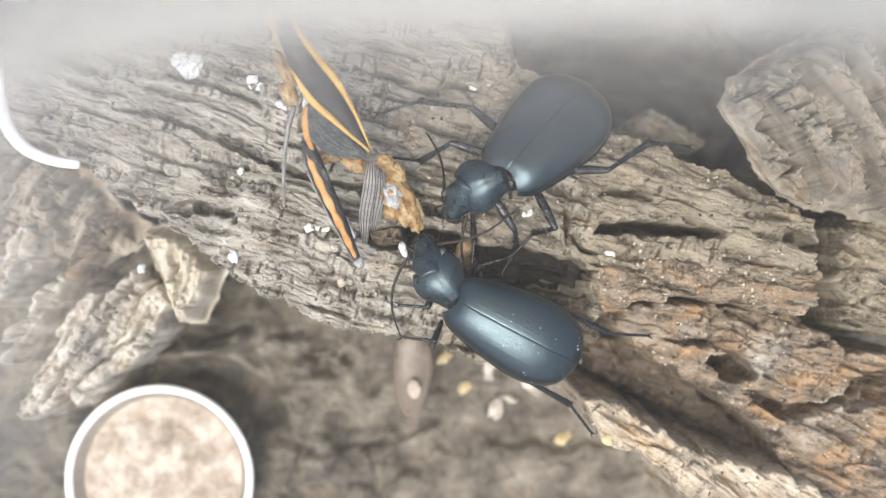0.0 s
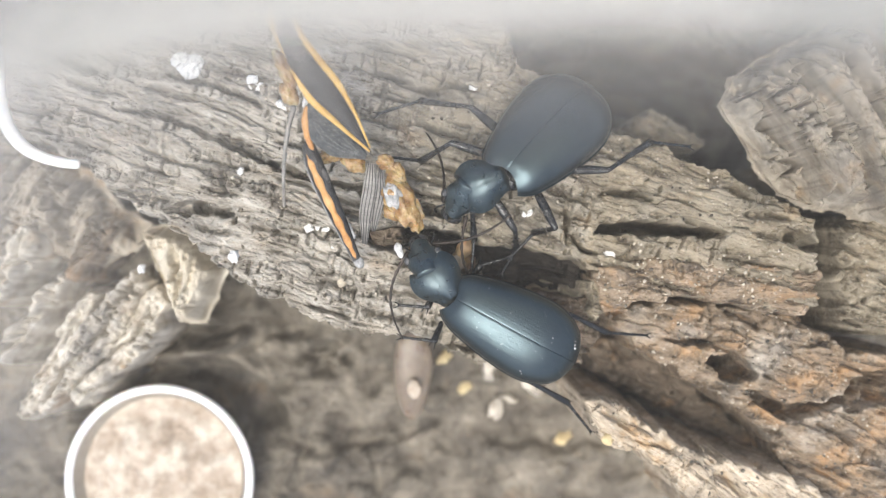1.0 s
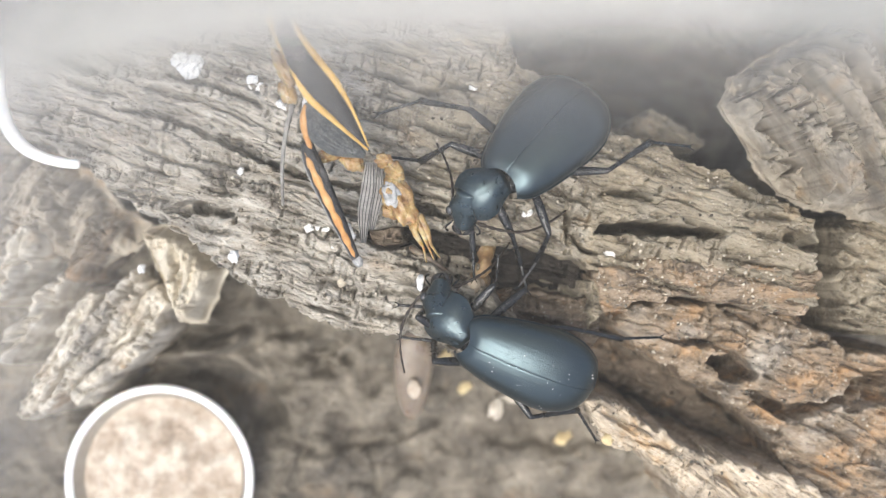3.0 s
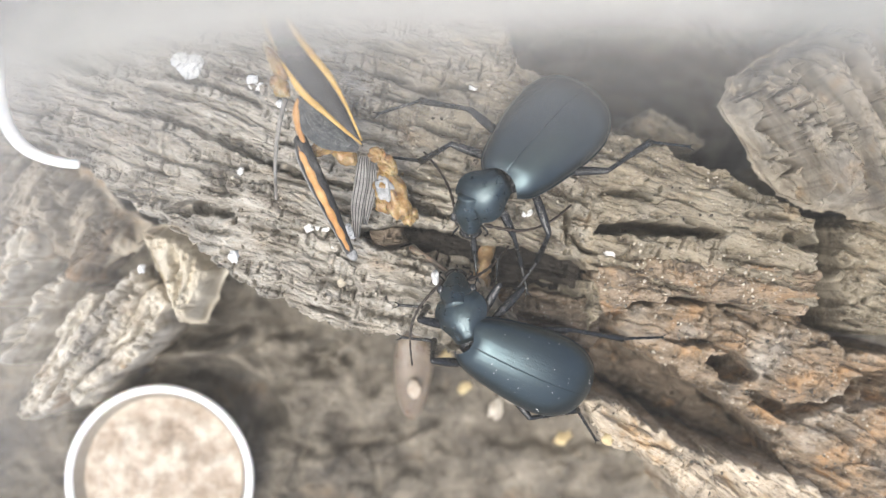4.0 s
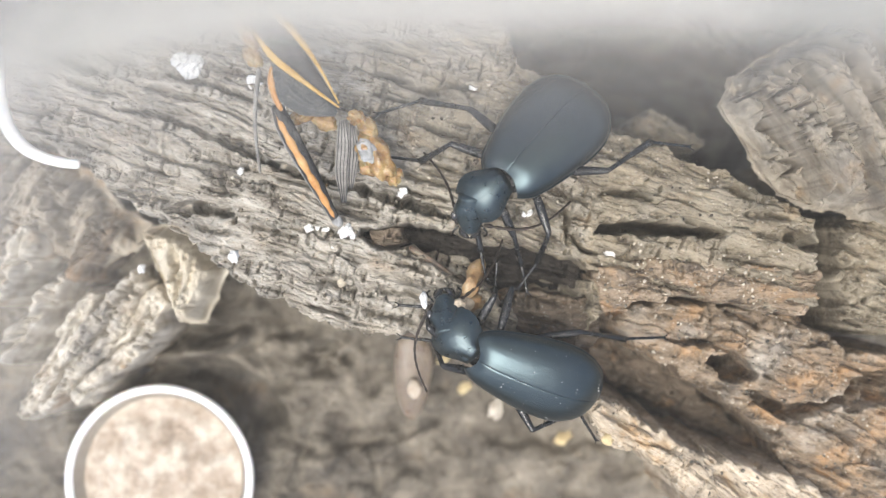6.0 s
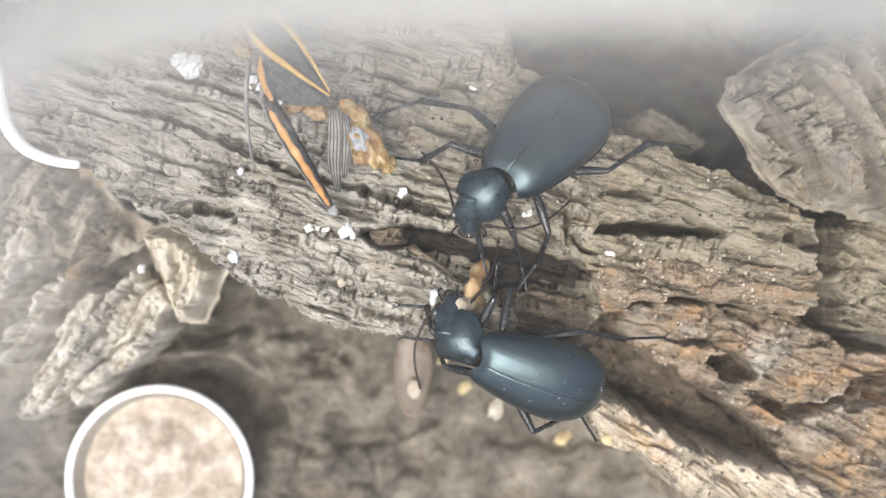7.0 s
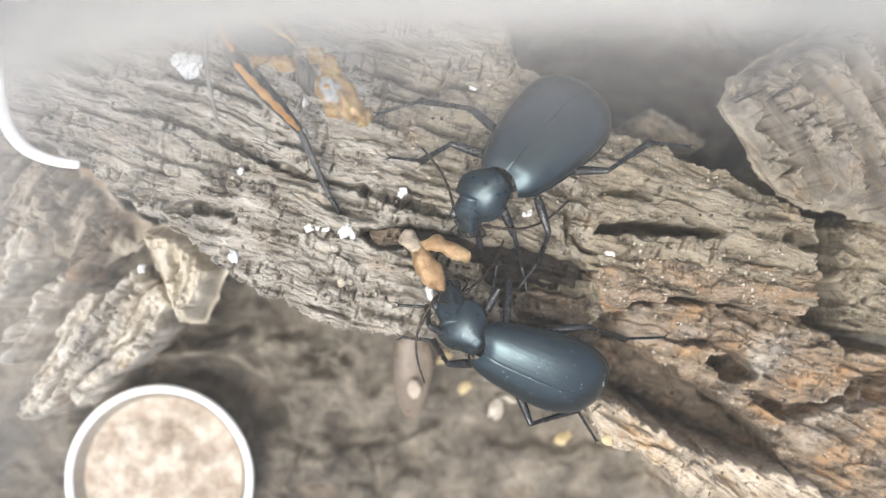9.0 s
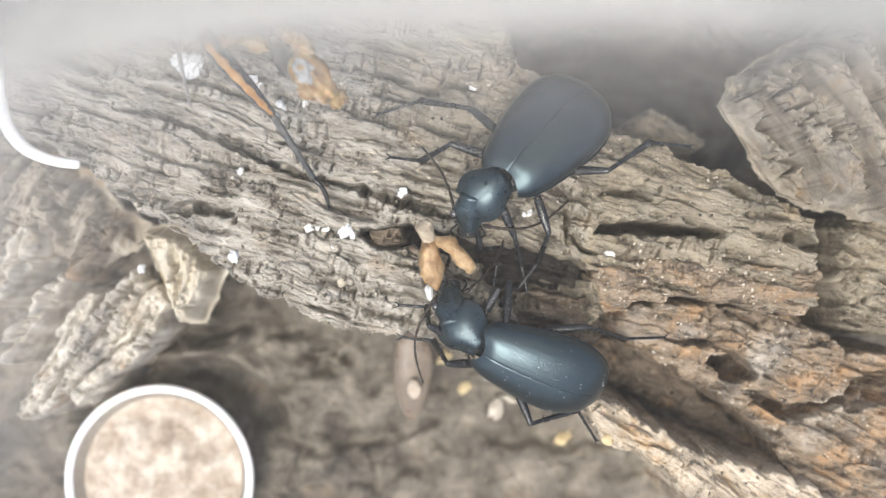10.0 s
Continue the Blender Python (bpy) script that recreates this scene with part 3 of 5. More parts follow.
flakes(STRIP, strip, [(19.27, -20.15), (23.31, -22.17), (26.68, -24.86), (30.05, -26.89), (34.1, -28.91)], bark_tan, 7, 1.6)
flakes(LEFT, left_piece, [(-54.97, 8.82), (-50.6, 7.9), (-46.22, 6.5)], bark_furrowed, 8, 2.0)
flakes(SIDE, side_piece, [(49.86, 0.75), (51.9, -4), (50.54, -8.06)], bark_main, 9, 1.8)

flakes(STUB, stub, [(-34.92, -1.34), (-32.8, -4.17), (-33.51, -7.35)], cream_wood, 11, 1.4)


def grit(name, slabs, count, mat, lo, hi, seed, label):
    """Loose grains, too many to count, lying on the bark."""
    rng = np.random.default_rng(seed)
    verts, faces = [], []
    for slab, box, share in slabs:
        n = int(count * share)
        x, y = rng.uniform(box[0], box[1], (1, n)), rng.uniform(box[2], box[3], (1, n))
        z, s = slab.height(x, y)
        for a, b, c, d in zip(x[0], y[0], z[0], s[0]):
            if d > 0.8:
                r = lo + (hi - lo) * rng.random() ** 3
                v, f = blob((a, b, c + r * 0.3), (r * 1.4, r, r * 0.8), 4, 6, 0.7, a * 7, 360 * rng.random())
                k = len(verts)
                verts += v
                faces += [tuple(i + k for i in q) for q in f]
    ob = part(name, mesh(name, verts, faces, smooth=False), mat)
    tagged(ob, label, "grit", kind="stuff")


GRIT = [(log, (-40, 40, -10, 20), 0.45), (plate_piece, (16, 42, -8, 0), 0.2), (ledge, (16, 52, -30, -5), 0.3), (strip, (14, 38, -34, -16), 0.15)]
# pale grains are grit and also imitate small white glints on the bark
grit("pale_grit_and_glints", GRIT, 2600, cream_wood, 0.04, 0.19, 5, "pale wood grit scattered over the bark, some of it standing for tiny glints")
grit("dark_grit", GRIT, 1600, soil_mat, 0.05, 0.24, 6, "dark brown crumbs scattered over the bark")

# ---- plastic things round the bark ----
white_plastic = material("white_plastic", [(0.3, (0.80, 0.79, 0.77)), (0.7, (0.88, 0.87, 0.85))], size=6, rough=0.45, bump=0.05, grain=1.0, through_light=0.2)
frosted = material("frosted_plastic", [(0.3, (0.326, 0.314, 0.297)), (0.7, (0.378, 0.366, 0.348))], size=12, rough=0.55, bump=0.05, grain=1.0)
meal_mat = material("dry_meal", [(0.3, (0.268, 0.21, 0.154)), (0.46, (0.396, 0.327, 0.256)), (0.6, (0.515, 0.455, 0.373)), (0.75, (0.653, 0.604, 0.511))], size=3.0, rough=0.9, bump=0.6, grain=0.6)

# tan-grey for the dish's inner wall: shade inside the rim, put into the colour
wall_shade_mat = material("inner_wall_shade", [(0.3, (0.26, 0.225, 0.18)), (0.7, (0.36, 0.32, 0.265))], size=2.5, rough=0.8, bump=0.3, grain=0.6)


def feeding_dish(c, r, base, rim):
    """A round white dish, filled with dry meal."""
    def f(u, v):
        prof = [(r * 0.60, base), (r * 0.64, base + 0.2), (r * 0.68, base + 1.0), (r, rim - 0.5), (r - 0.2, rim), (r - 0.85, rim), (r - 1.15, rim - 0.3), (r - 1.3, rim - 3.9), (0.01, rim - 4.0)]
        q, z = prof[min(int(round(u * 8)), 8)]
        a = 2 * math.pi * v
        return (q * math.cos(a), q * math.sin(a), z)
    root = new("feeding_dish")
    root.location = (c[0] * MM, c[1] * MM, 0)
    tagged(root, "round white plastic dish filled with pale dry meal", "dish")
    part("bowl", mesh("bowl", *sheet(9, 96, f, wrap=True)), white_plastic, root)

    def g(u, v):
        q, a = (r - 1.95) * u, 2 * math.pi * v
        x, y = q * math.cos(a), q * math.sin(a)
        h = 0.7 * noise.noise(Vector((x / 3.5, y / 3.5, 2))) + 0.35 * noise.noise(Vector((x / 1.2, y / 1.2, 5)))
        return (x, y, rim - 1.9 + 1.3 * (1 - u * u) ** 1.5 + 1.1 * h * min(1, (1 - u) * 5))
    # separate ring over the white wall, coloured as if shaded
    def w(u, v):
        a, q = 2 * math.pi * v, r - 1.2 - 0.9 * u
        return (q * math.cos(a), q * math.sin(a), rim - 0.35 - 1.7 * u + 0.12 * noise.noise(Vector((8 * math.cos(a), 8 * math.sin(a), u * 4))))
    part("inner_wall", mesh("inner_wall", *sheet(6, 110, w, wrap=True)), wall_shade_mat, root, "tan-grey inner wall, its shade put in the colour")
    part("meal", mesh("meal", *sheet(40, 110, g, wrap=True)), meal_mat, root, "crumbly beige dry meal")
    return root


feeding_dish((-38.23, -31.02, -3), 12.8, SOIL + 2.0, -3)

# a pale lid close under the lens, on added posts beside the view
def hazy_plastic(name, haze):
    m = bpy.data.materials.new(name)
    m.use_nodes = True
    n, l = m.node_tree.nodes, m.node_tree.links
    b = n["Principled BSDF"]
    b.inputs["Base Color"].default_value, b.inputs["Roughness"].default_value = (0.86, 0.85, 0.82, 1), 0.4
    glow, clear, mix, both = n.new("ShaderNodeBsdfTranslucent"), n.new("ShaderNodeBsdfTransparent"), n.new("ShaderNodeMixShader"), n.new("ShaderNodeMixShader")
    glow.inputs["Color"].default_value = (0.86, 0.85, 0.82, 1)
    both.inputs["Fac"].default_value = 0.7
    l.new(b.outputs[0], both.inputs[1])
    l.new(glow.outputs[0], both.inputs[2])
    mix.inputs["Fac"].default_value = haze
    l.new(clear.outputs[0], mix.inputs[1])
    l.new(both.outputs[0], mix.inputs[2])
    l.new(mix.outputs[0], n["Material Output"].inputs["Surface"])
    return m


# 0.125 and 0.021 are for added sheets that imitate lens haze
lip_haze_mat = hazy_plastic("lip_haze", 0.125)
milky = hazy_plastic("milky_plastic", 0.97)
sheet_haze = hazy_plastic("sheet_haze", 0.021)


def plastic_lid():
    root = new("plastic_lid")
    tagged(root, "pale hazy plastic lid over the bark, its far part and posts added out of view", "lid")
    def f(u, v):
        x = -66 + 132 * u
        low = 6.75 - 1.2 * float(smooth(-4, -13, x)) + 0.2 * float(smooth(1, 5, x)) - 0.2 * float(smooth(7, 13, x))
        a = 2 * math.pi * v
        sy, sz = math.cos(a), math.sin(a)
        sy = math.copysign(abs(sy) ** 0.12, sy)
        sz = math.copysign(abs(sz) ** 0.4, sz)
        # far side runs on unseen to 58, added to dim reflections in the upper shell
        half = (58.0 - low) / 2
        return (x, low + half + half * sy, 76 + 0.8 * sz)
    part("panel", mesh("panel", *sheet(70, 40, f, wrap=True)), milky, root)
    # two shadowless sheets added to veil the top and left like glare
    edges = ([(-14.88, -1.76), (-8.17, -0.7), (-7.28, 0.36), (-6.57, 1.69), (-5.16, 2.93), (-2.69, 3.54), (1.03, 3.54), (4.56, 3.72), (14.28, 3.9)], [(-14.88, -5.82), (-7.1, -4.06), (-5.96, -1.76), (-5.25, 0.1), (-4.01, 1.69), (-2.16, 2.26), (1.03, 2), (3.23, 2.04), (5, 2.22), (14.28, 2.22)])
    for k, line in enumerate(edges):
        edge = spline([Vector((*p, 0)) for p in line], 40)
        def g(u, v):
            a = 2 * math.pi * v
            q, off = 0.5 - 0.5 * math.cos(a), 0.06 * math.sin(a)
            p = edge[min(39, int(round(u * 39)))]
            out = p.normalized()
            drop = max(0.0, q - 0.55) / 0.45
            return (p.x + out.x * 9 * q, p.y + out.y * 9 * q, 88 - 0.4 * k + off - 11.5 * drop ** 1.5)
        haze_lip = part("haze_lip", mesh("haze_lip", *sheet(40, 40, g, wrap=True)), lip_haze_mat, root, "added hazy sheet imitating glare along the top and left of the view")
        haze_lip.visible_shadow = False
    # shadowless sheet over the whole view, added to lift darks like lens haze
    haze_sheet = [(x, y, z) for x in (-65, 65) for y in (-46, 12) for z in (77.2, 77.5)]
    haze_sheet = part("haze_sheet", mesh("haze_sheet", haze_sheet, [(0, 1, 3, 2), (4, 6, 7, 5), (0, 4, 5, 1), (2, 3, 7, 6), (0, 2, 6, 4), (1, 5, 7, 3)], smooth=False), sheet_haze, root, "added faint sheet imitating lens haze over the whole view")
    haze_sheet.visible_shadow = False
    for x, y, z in ((-64, -45, 77.2), (64, -45, 77.2)):
        part("post", mesh("post", *tube([(x, y, SOIL - 1), (x, y, 30), (x, y, z)], [1.6, 1.6, 1.6], 14)), frosted, root)
    for x, y in ((-64, 8.8), (64, 8.8), (-64, 56), (64, 56)):
        part("post", mesh("post", *tube([(x, y, SOIL - 1), (x, y, 30), (x, y, 75.6)], [1.6, 1.6, 1.6], 14)), frosted, root)
    return root


plastic_lid()


def tray_rim():
    pts = [(-48.37, 30.99, 16), (-48.37, 23.57, 16), (-48.37, 18, 16), (-48.41, 15, 15.5), (-47.7, 12.71, 15), (-46.61, 11.15, 14), (-44.98, 10.25, 13), (-43.45, 9.89, 12.2), (-42.12, 9.76, 11.6)]
    v, f = tube(spline(pts, 60), swell([0.35, 0.4, 0.5, 0.75, 0.8, 0.72, 0.62, 0.6, 0.55], 60), 16, flat=0.8)
    ob = part("tray_rim", mesh("tray_rim", v, f), white_plastic)
    return tagged(ob, "curved glossy white plastic rim lying over the bark", "rim")


tray_rim()

# ---- small litter ----
crumb_mat = material("white_crumbs", [(0.3, (0.72, 0.72, 0.70)), (0.7, (0.9, 0.9, 0.88))], size=0.6, rough=0.7, bump=0.6, grain=0.25)
husk_mat = material("brown_husk", [(0.3, (0.12, 0.09, 0.065)), (0.6, (0.21, 0.17, 0.13))], size=3, rough=0.3, bump=0.3, grain=0.5, through_light=0.3)
chip_mat = material("yellow_chips", [(0.3, (0.36, 0.26, 0.13)), (0.6, (0.62, 0.52, 0.30))], size=2, rough=0.6, bump=0.5, grain=0.4)
crumb_spots = [(-30.75, 22.27), (-29.56, 21.41), (-29.96, 20.88), (-28.76, 22.07), (-22.4, 19.95), (-21.74, 19.15), (-22.8, 19.15), (-19.22, 17.1), (-18.82, 16.77), (-24.12, 9.21), (-24.72, -0.93), (-15.84, 2.45), (-13.85, 2.32), (-14.85, 2.58), (-13.19, 0.27), (3.58, 19.09), (-4.84, 6.69), (-11.4, 2.19), (-10.74, 1.79), (-11.93, 1.52), (-9.35, 14.12), (-16.37, 17.3), (19.95, -0.4), (19.49, -0.73), (10.21, 4.24), (9.54, 4.04), (-37.51, -2.45)]
crumb_sizes = (1.1, 1.3, 0.8, 0.7, 0.6, 0.5, 0.4, 0.45, 0.4, 0.5, 0.75, 0.55, 0.45, 0.35, 0.55, 0.45, 0.6, 0.8, 0.7, 0.6, 0.4, 0.5, 0.6, 0.4, 0.4, 0.3, 0.5)
for k, ((x, y), r) in enumerate(zip(crumb_spots, crumb_sizes)):
    z = log.at(x, y)
    if z < 4:
        z = 4.6
    v, f = blob((0, 0, 0), (r, r * (0.6 + 0.3 * (k % 3) / 2), r * 0.45), 14, 18, 0.95, k * 3.1, k * 47)
    ob = part("crumb", mesh("crumb", v, f), crumb_mat)
    ob.location = (x * MM, y * MM, (z + r * 0.2) * MM)
    tagged(ob, "small white crumb stuck on the bark", "crumb", "white crumbs on the bark")


def seed_husk():
    c, tip = Vector((-4.1, -11.15, -3)), Vector((-4.22, -23.5, -6))
    def f(u, v):
        a = 2 * math.pi * v
        w = 3.0 * (max(0.0, 1 - u ** 2.4) ** 0.5) * max(0.0, 1 - (1 - u) ** 5) ** 0.5 * (1 - 0.1 * u) * (1 + 0.06 * math.sin(3 * a + u * 5)) + 0.05
        p = c.lerp(tip, u)
        return (p.x + w * math.cos(a), p.y, p.z + 0.45 * w * math.sin(a))
    root = new("seed_husk")
    tagged(root, "translucent brown seed husk hanging under the bark edge", "husk")
    part("shell", mesh("shell", *sheet(24, 22, f, wrap=True)), husk_mat, root)
    p = Vector((-3.86, -18.68, -2.7))
    part("kernel", mesh("kernel", *blob(p, (0.9, 1.3, 0.6), 10, 12, 0.3, 4)), meal_mat, root, "pale beige kernel")
    return root


seed_husk()
chip_spots = [(3.47, -20.41), (7.72, -23.17), (12.69, -19.62), (0.47, -15.68), (6.62, -16.86), (9.53, -21.98), (17.81, -28.29)]
for k, (x, y) in enumerate(chip_spots):
    r = 0.7 + 0.6 * ((k * 7) % 5) / 5
    z = float(soil_height(np.array(x), np.array(y)))
    v, f = blob((0, 0, 0), (r * 1.6, r * 0.9, r * 0.4), 12, 14, 1.1, k * 1.7, k * 63 + 20)
    ob = part("wood_chip", mesh("wood_chip", v, f), bark_pale if k % 3 else chip_mat)
    ob.location = (x * MM, y * MM, (z + r * 0.25) * MM)
    tagged(ob, "small splintered wood chip on the soil", "chip", "wood chips on the soil")
x, y = (19.68, -22.91, 8.5)[:2]
ob = part("crumb", mesh("crumb", *blob((x, y, strip.at(x, y) + 0.1), (0.8, 0.7, 0.4), 9, 11, 0.4, 9)), chip_mat)
tagged(ob, "small yellow crumb on the bark strip", "crumb")
x, y = (-12.13, -3.78, 10)[:2]
ob = part("crumb", mesh("crumb", *blob((x, y, log.at(x, y) + 0.1), (0.65, 0.8, 0.4), 10, 12, 0.4, 19)), cream_wood)
tagged(ob, "small tan crumb near the bark edge", "crumb")

# ---- beetles ----
shell_mat = bpy.data.materials.new("black_beetle_shell")
shell_mat.use_nodes = True
sn, sl = shell_mat.node_tree.nodes, shell_mat.node_tree.links
sb = sn["Principled BSDF"]
sco = sn.new("ShaderNodeTexCoord")
smp = sn.new("ShaderNodeMapping")
smp.inputs["Scale"].default_value = (3700, 2900, 300)
sl.new(sco.outputs["Object"], smp.inputs["Vector"])
svo = sn.new("ShaderNodeTexVoronoi")
svo.inputs["Scale"].default_value = 1.0
svo.inputs["Randomness"].default_value = 0.35
sl.new(smp.outputs[0], svo.inputs["Vector"])
srm = sn.new("ShaderNodeMapRange")
srm.inputs["From Min"].default_value, srm.inputs["From Max"].default_value = 0.1, 0.4
sl.new(svo.outputs["Distance"], srm.inputs["Value"])
snz = sn.new("ShaderNodeTexNoise")
snz.inputs["Scale"].default_value, snz.inputs["Detail"].default_value = 900, 6
sl.new(sco.outputs["Object"], snz.inputs["Vector"])
sbp = sn.new("ShaderNodeBump")
sbp.inputs["Strength"].default_value, sbp.inputs["Distance"].default_value = 0.4, 0.00006
sl.new(srm.outputs[0], sbp.inputs["Height"])
sbp2 = sn.new("ShaderNodeBump")
sbp2.inputs["Strength"].default_value, sbp2.inputs["Distance"].default_value = 0.12, 0.0002
sl.new(snz.outputs["Fac"], sbp2.inputs["Height"])
sl.new(sbp.outputs[0], sbp2.inputs["Normal"])
sl.new(sbp2.outputs[0], sb.inputs["Normal"])
scr = sn.new("ShaderNodeValToRGB")
scr.color_ramp.elements[0].color, scr.color_ramp.elements[1].color = (0.006, 0.0085, 0.0105, 1), (0.013, 0.018, 0.021, 1)
sl.new(snz.outputs["Fac"], scr.inputs["Fac"])
sl.new(scr.outputs[0], sb.inputs["Base Color"])
srr = sn.new("ShaderNodeMapRange")
srr.inputs["To Min"].default_value, srr.inputs["To Max"].default_value = 0.25, 0.39
sl.new(snz.outputs["Fac"], srr.inputs["Value"])
sl.new(srr.outputs[0], sb.inputs["Roughness"])
sb.inputs["Specular IOR Level"].default_value = 0.8
sb.inputs["IOR"].default_value = 1.6
sb.inputs["Specular Tint"].default_value = (0.68, 0.92, 1.0, 1)

shield_mat = material("black_beetle_shield", [(0.3, (0.007, 0.010, 0.0115)), (0.7, (0.015, 0.020, 0.022))], size=0.9, rough=0.30, bump=0.22, grain=0.22, spec=0.8, coat=0.25)
shield_mat.node_tree.nodes["Principled BSDF"].inputs["Specular Tint"].default_value = (0.68, 0.92, 1.0, 1)
shield_mat.node_tree.nodes["Principled BSDF"].inputs["IOR"].default_value = 1.62
limb_mat = material("black_beetle_limb", [(0.3, (0.007, 0.008, 0.009)), (0.7, (0.018, 0.018, 0.018))], size=1, rough=0.25, bump=0.2, grain=0.2, spec=0.4, coat=0.3)
eye_mat = material("beetle_eye", [(0.3, (0.02, 0.02, 0.022)), (0.7, (0.05, 0.05, 0.05))], size=0.5, rough=0.12, bump=0.05, grain=0.1, spec=0.8)
feeler_mat = material("brown_feeler", [(0.3, (0.0135, 0.00924, 0.0064)), (0.7, (0.0315, 0.021, 0.014))], size=0.8, rough=0.4, bump=0.2, grain=0.2)

EL, EW = 15.5, 4.75


def profile(table, u):
    """Smooth curve through rows (place, value)."""
    k = max(i for i in range(len(table) - 1) if table[i][0] <= u or i == 0)
    (a, p), (b, q) = table[k], table[k + 1]
    m0 = (q - table[k - 1][1]) / (b - table[k - 1][0]) if k else (q - p) / (b - a)
    m1 = (table[k + 2][1] - p) / (table[k + 2][0] - a) if k + 2 < len(table) else (q - p) / (b - a)
    h = b - a
    t = min(max((u - a) / h, 0.0), 1.0)
    return (1 + 2 * t) * (1 - t) ** 2 * p + t * (1 - t) ** 2 * h * m0 + t * t * (3 - 2 * t) * q + t * t * (t - 1) * h * m1


def wing_width(u):
    if u > 0.985:
        return EW * 0.30 * max(0.0, (1 - u) / 0.015) ** 0.5
    return EW * profile([(0, 0.42), (0.025, 0.55), (0.07, 0.665), (0.16, 0.775), (0.3, 0.88), (0.45, 0.96), (0.6, 1.0), (0.7, 0.985), (0.8, 0.905), (0.88, 0.77), (0.94, 0.59), (0.985, 0.30)], u)


def wing_height(u):
    return 3.2 * profile([(0, 0.5), (0.05, 0.68), (0.15, 0.82), (0.3, 0.93), (0.45, 0.99), (0.6, 0.98), (0.75, 0.87), (0.88, 0.62), (0.96, 0.33), (1.0, 0.05)], u) + 0.05


def elytron(side, broad):
    def f(u, v):
        w, h = wing_width(u) * broad, wing_height(u)
        front = 0.85 * math.sin(math.pi / 2 * min(1, v * 1.25)) ** 2 * (1 - u) ** 9
        x = 0.45 - EL * u + front
        if v <= 0.86:
            th = v / 0.86 * math.pi / 2
            y, z = w * math.sin(th), h * max(math.cos(th), 0) ** 0.85
            z -= 0.035 * math.exp(-(y / 0.06) ** 2) * (1 - u ** 6)
            z -= 0.006 * (0.5 + 0.5 * math.cos(2 * math.pi * y / 0.56)) * min(1, w / 2) * (1 if y > 0.2 else 0)
        elif v <= 0.91:
            y, z = w + 0.16, -0.05
        elif v <= 0.96:
            y, z = w + 0.12, -0.22
        else:
            y, z = w * 0.93, -0.35
        return (x, side * (y + 0.015), z)
    v, fc = sheet(56, 64, f)
    if side < 0:
        fc = [q[::-1] for q in fc]
    fc = [q[::-1] for q in fc]
    return mesh("elytron", v, fc)


def pronotum_mesh():
    L = 5.35
    def f(u, v):
        x = 0.25 + L * u
        w = 3.12 * profile([(0, 0.57), (0.1, 0.60), (0.25, 0.73), (0.4, 0.89), (0.54, 0.985), (0.66, 1.0), (0.78, 0.955), (0.9, 0.83), (1.0, 0.68)], u)
        k = 2 * v - 1
        fold = 1.0 if abs(k) > 0.94 else 0.0
        yy = max(-1, min(1, k / 0.94))
        h = 1.85 * (0.5 + 0.5 * math.sin(math.pi * (0.06 + 0.86 * u)))
        z = h * (1 - abs(yy) ** 2.3) + 0.18 * max(0, (abs(yy) - 0.9) / 0.1)
        z -= 0.06 * math.exp(-(yy * w / 0.09) ** 2) * math.sin(math.pi * u)
        z -= 0.22 * math.exp(-((abs(yy) - 0.55) / 0.16) ** 2) * math.exp(-((u - 0.10) / 0.13) ** 2)
        z -= 0.55 * (max(0, 0.07 - u) / 0.07 + max(0, u - 0.95) / 0.05)
        xx = x - 0.5 * (1 - yy * yy) * (1 - u) ** 3 * 0.4 - 0.55 * (1 - abs(yy) ** 2) * u ** 4
        return (xx, yy * w * (1 - 0.12 * fold), z - 0.9 * fold)
    top = sheet(36, 44, f)
    under = blob((2.8, 0, -0.6), (2.6, 2.5, 1.25), 14, 20)
    v, fc = joined(top, under)
    return mesh("pronotum", v, fc)


def head_mesh():
    def f(u, v):
        a = 2 * math.pi * v
        x = -1.5 + 5.2 * u
        w = 1.45 + 0.55 * math.sin(math.pi * min(1, max(0, u * 1.5 - 0.2))) ** 1.5
        if u > 0.62:
            w *= 1 - 0.42 * ((u - 0.62) / 0.38) ** 1.3
        h = 1.25 - 0.55 * max(0, u - 0.35)
        end = max(0.02, 1 - max(0, (u - 0.9) / 0.1) ** 2) ** 0.5 * max(0.02, 1 - max(0, (0.06 - u) / 0.06) ** 2) ** 0.5
        y = w * math.cos(a) * end
        z = h * math.sin(a) * end
        if z > 0:
            z -= 0.22 * math.exp(-((abs(y) - 0.75) / 0.25) ** 2) * math.exp(-((u - 0.66) / 0.14) ** 2)
        return (x, y, z)
    return mesh("head", *sheet(40, 36, f, wrap=True))


def feeler_mesh(length, bend):
    pts, rad = [], []
    n = 11
    for k in range(n):
        for q, r in ((0.05, 0.6), (0.55, 1.0), (0.9, 0.85)):
            s = (k + q) / n
            pts.append((length * s, bend * math.sin(math.pi * s), 0.5 * math.sin(2.2 * s)))
            rad.append((0.22 - 0.08 * s) * r * (1.25 if k == 0 else 1))
    return mesh("antenna", *tube(pts, rad, 8))


def femur_mesh(a):
    n = 9
    return mesh("femur", *tube([(a * k / (n - 1), 0, 0) for k in range(n)], [0.24 + 0.29 * math.sin(math.pi * (0.12 + 0.78 * k / (n - 1))) for k in range(n)], 12, flat=0.8))


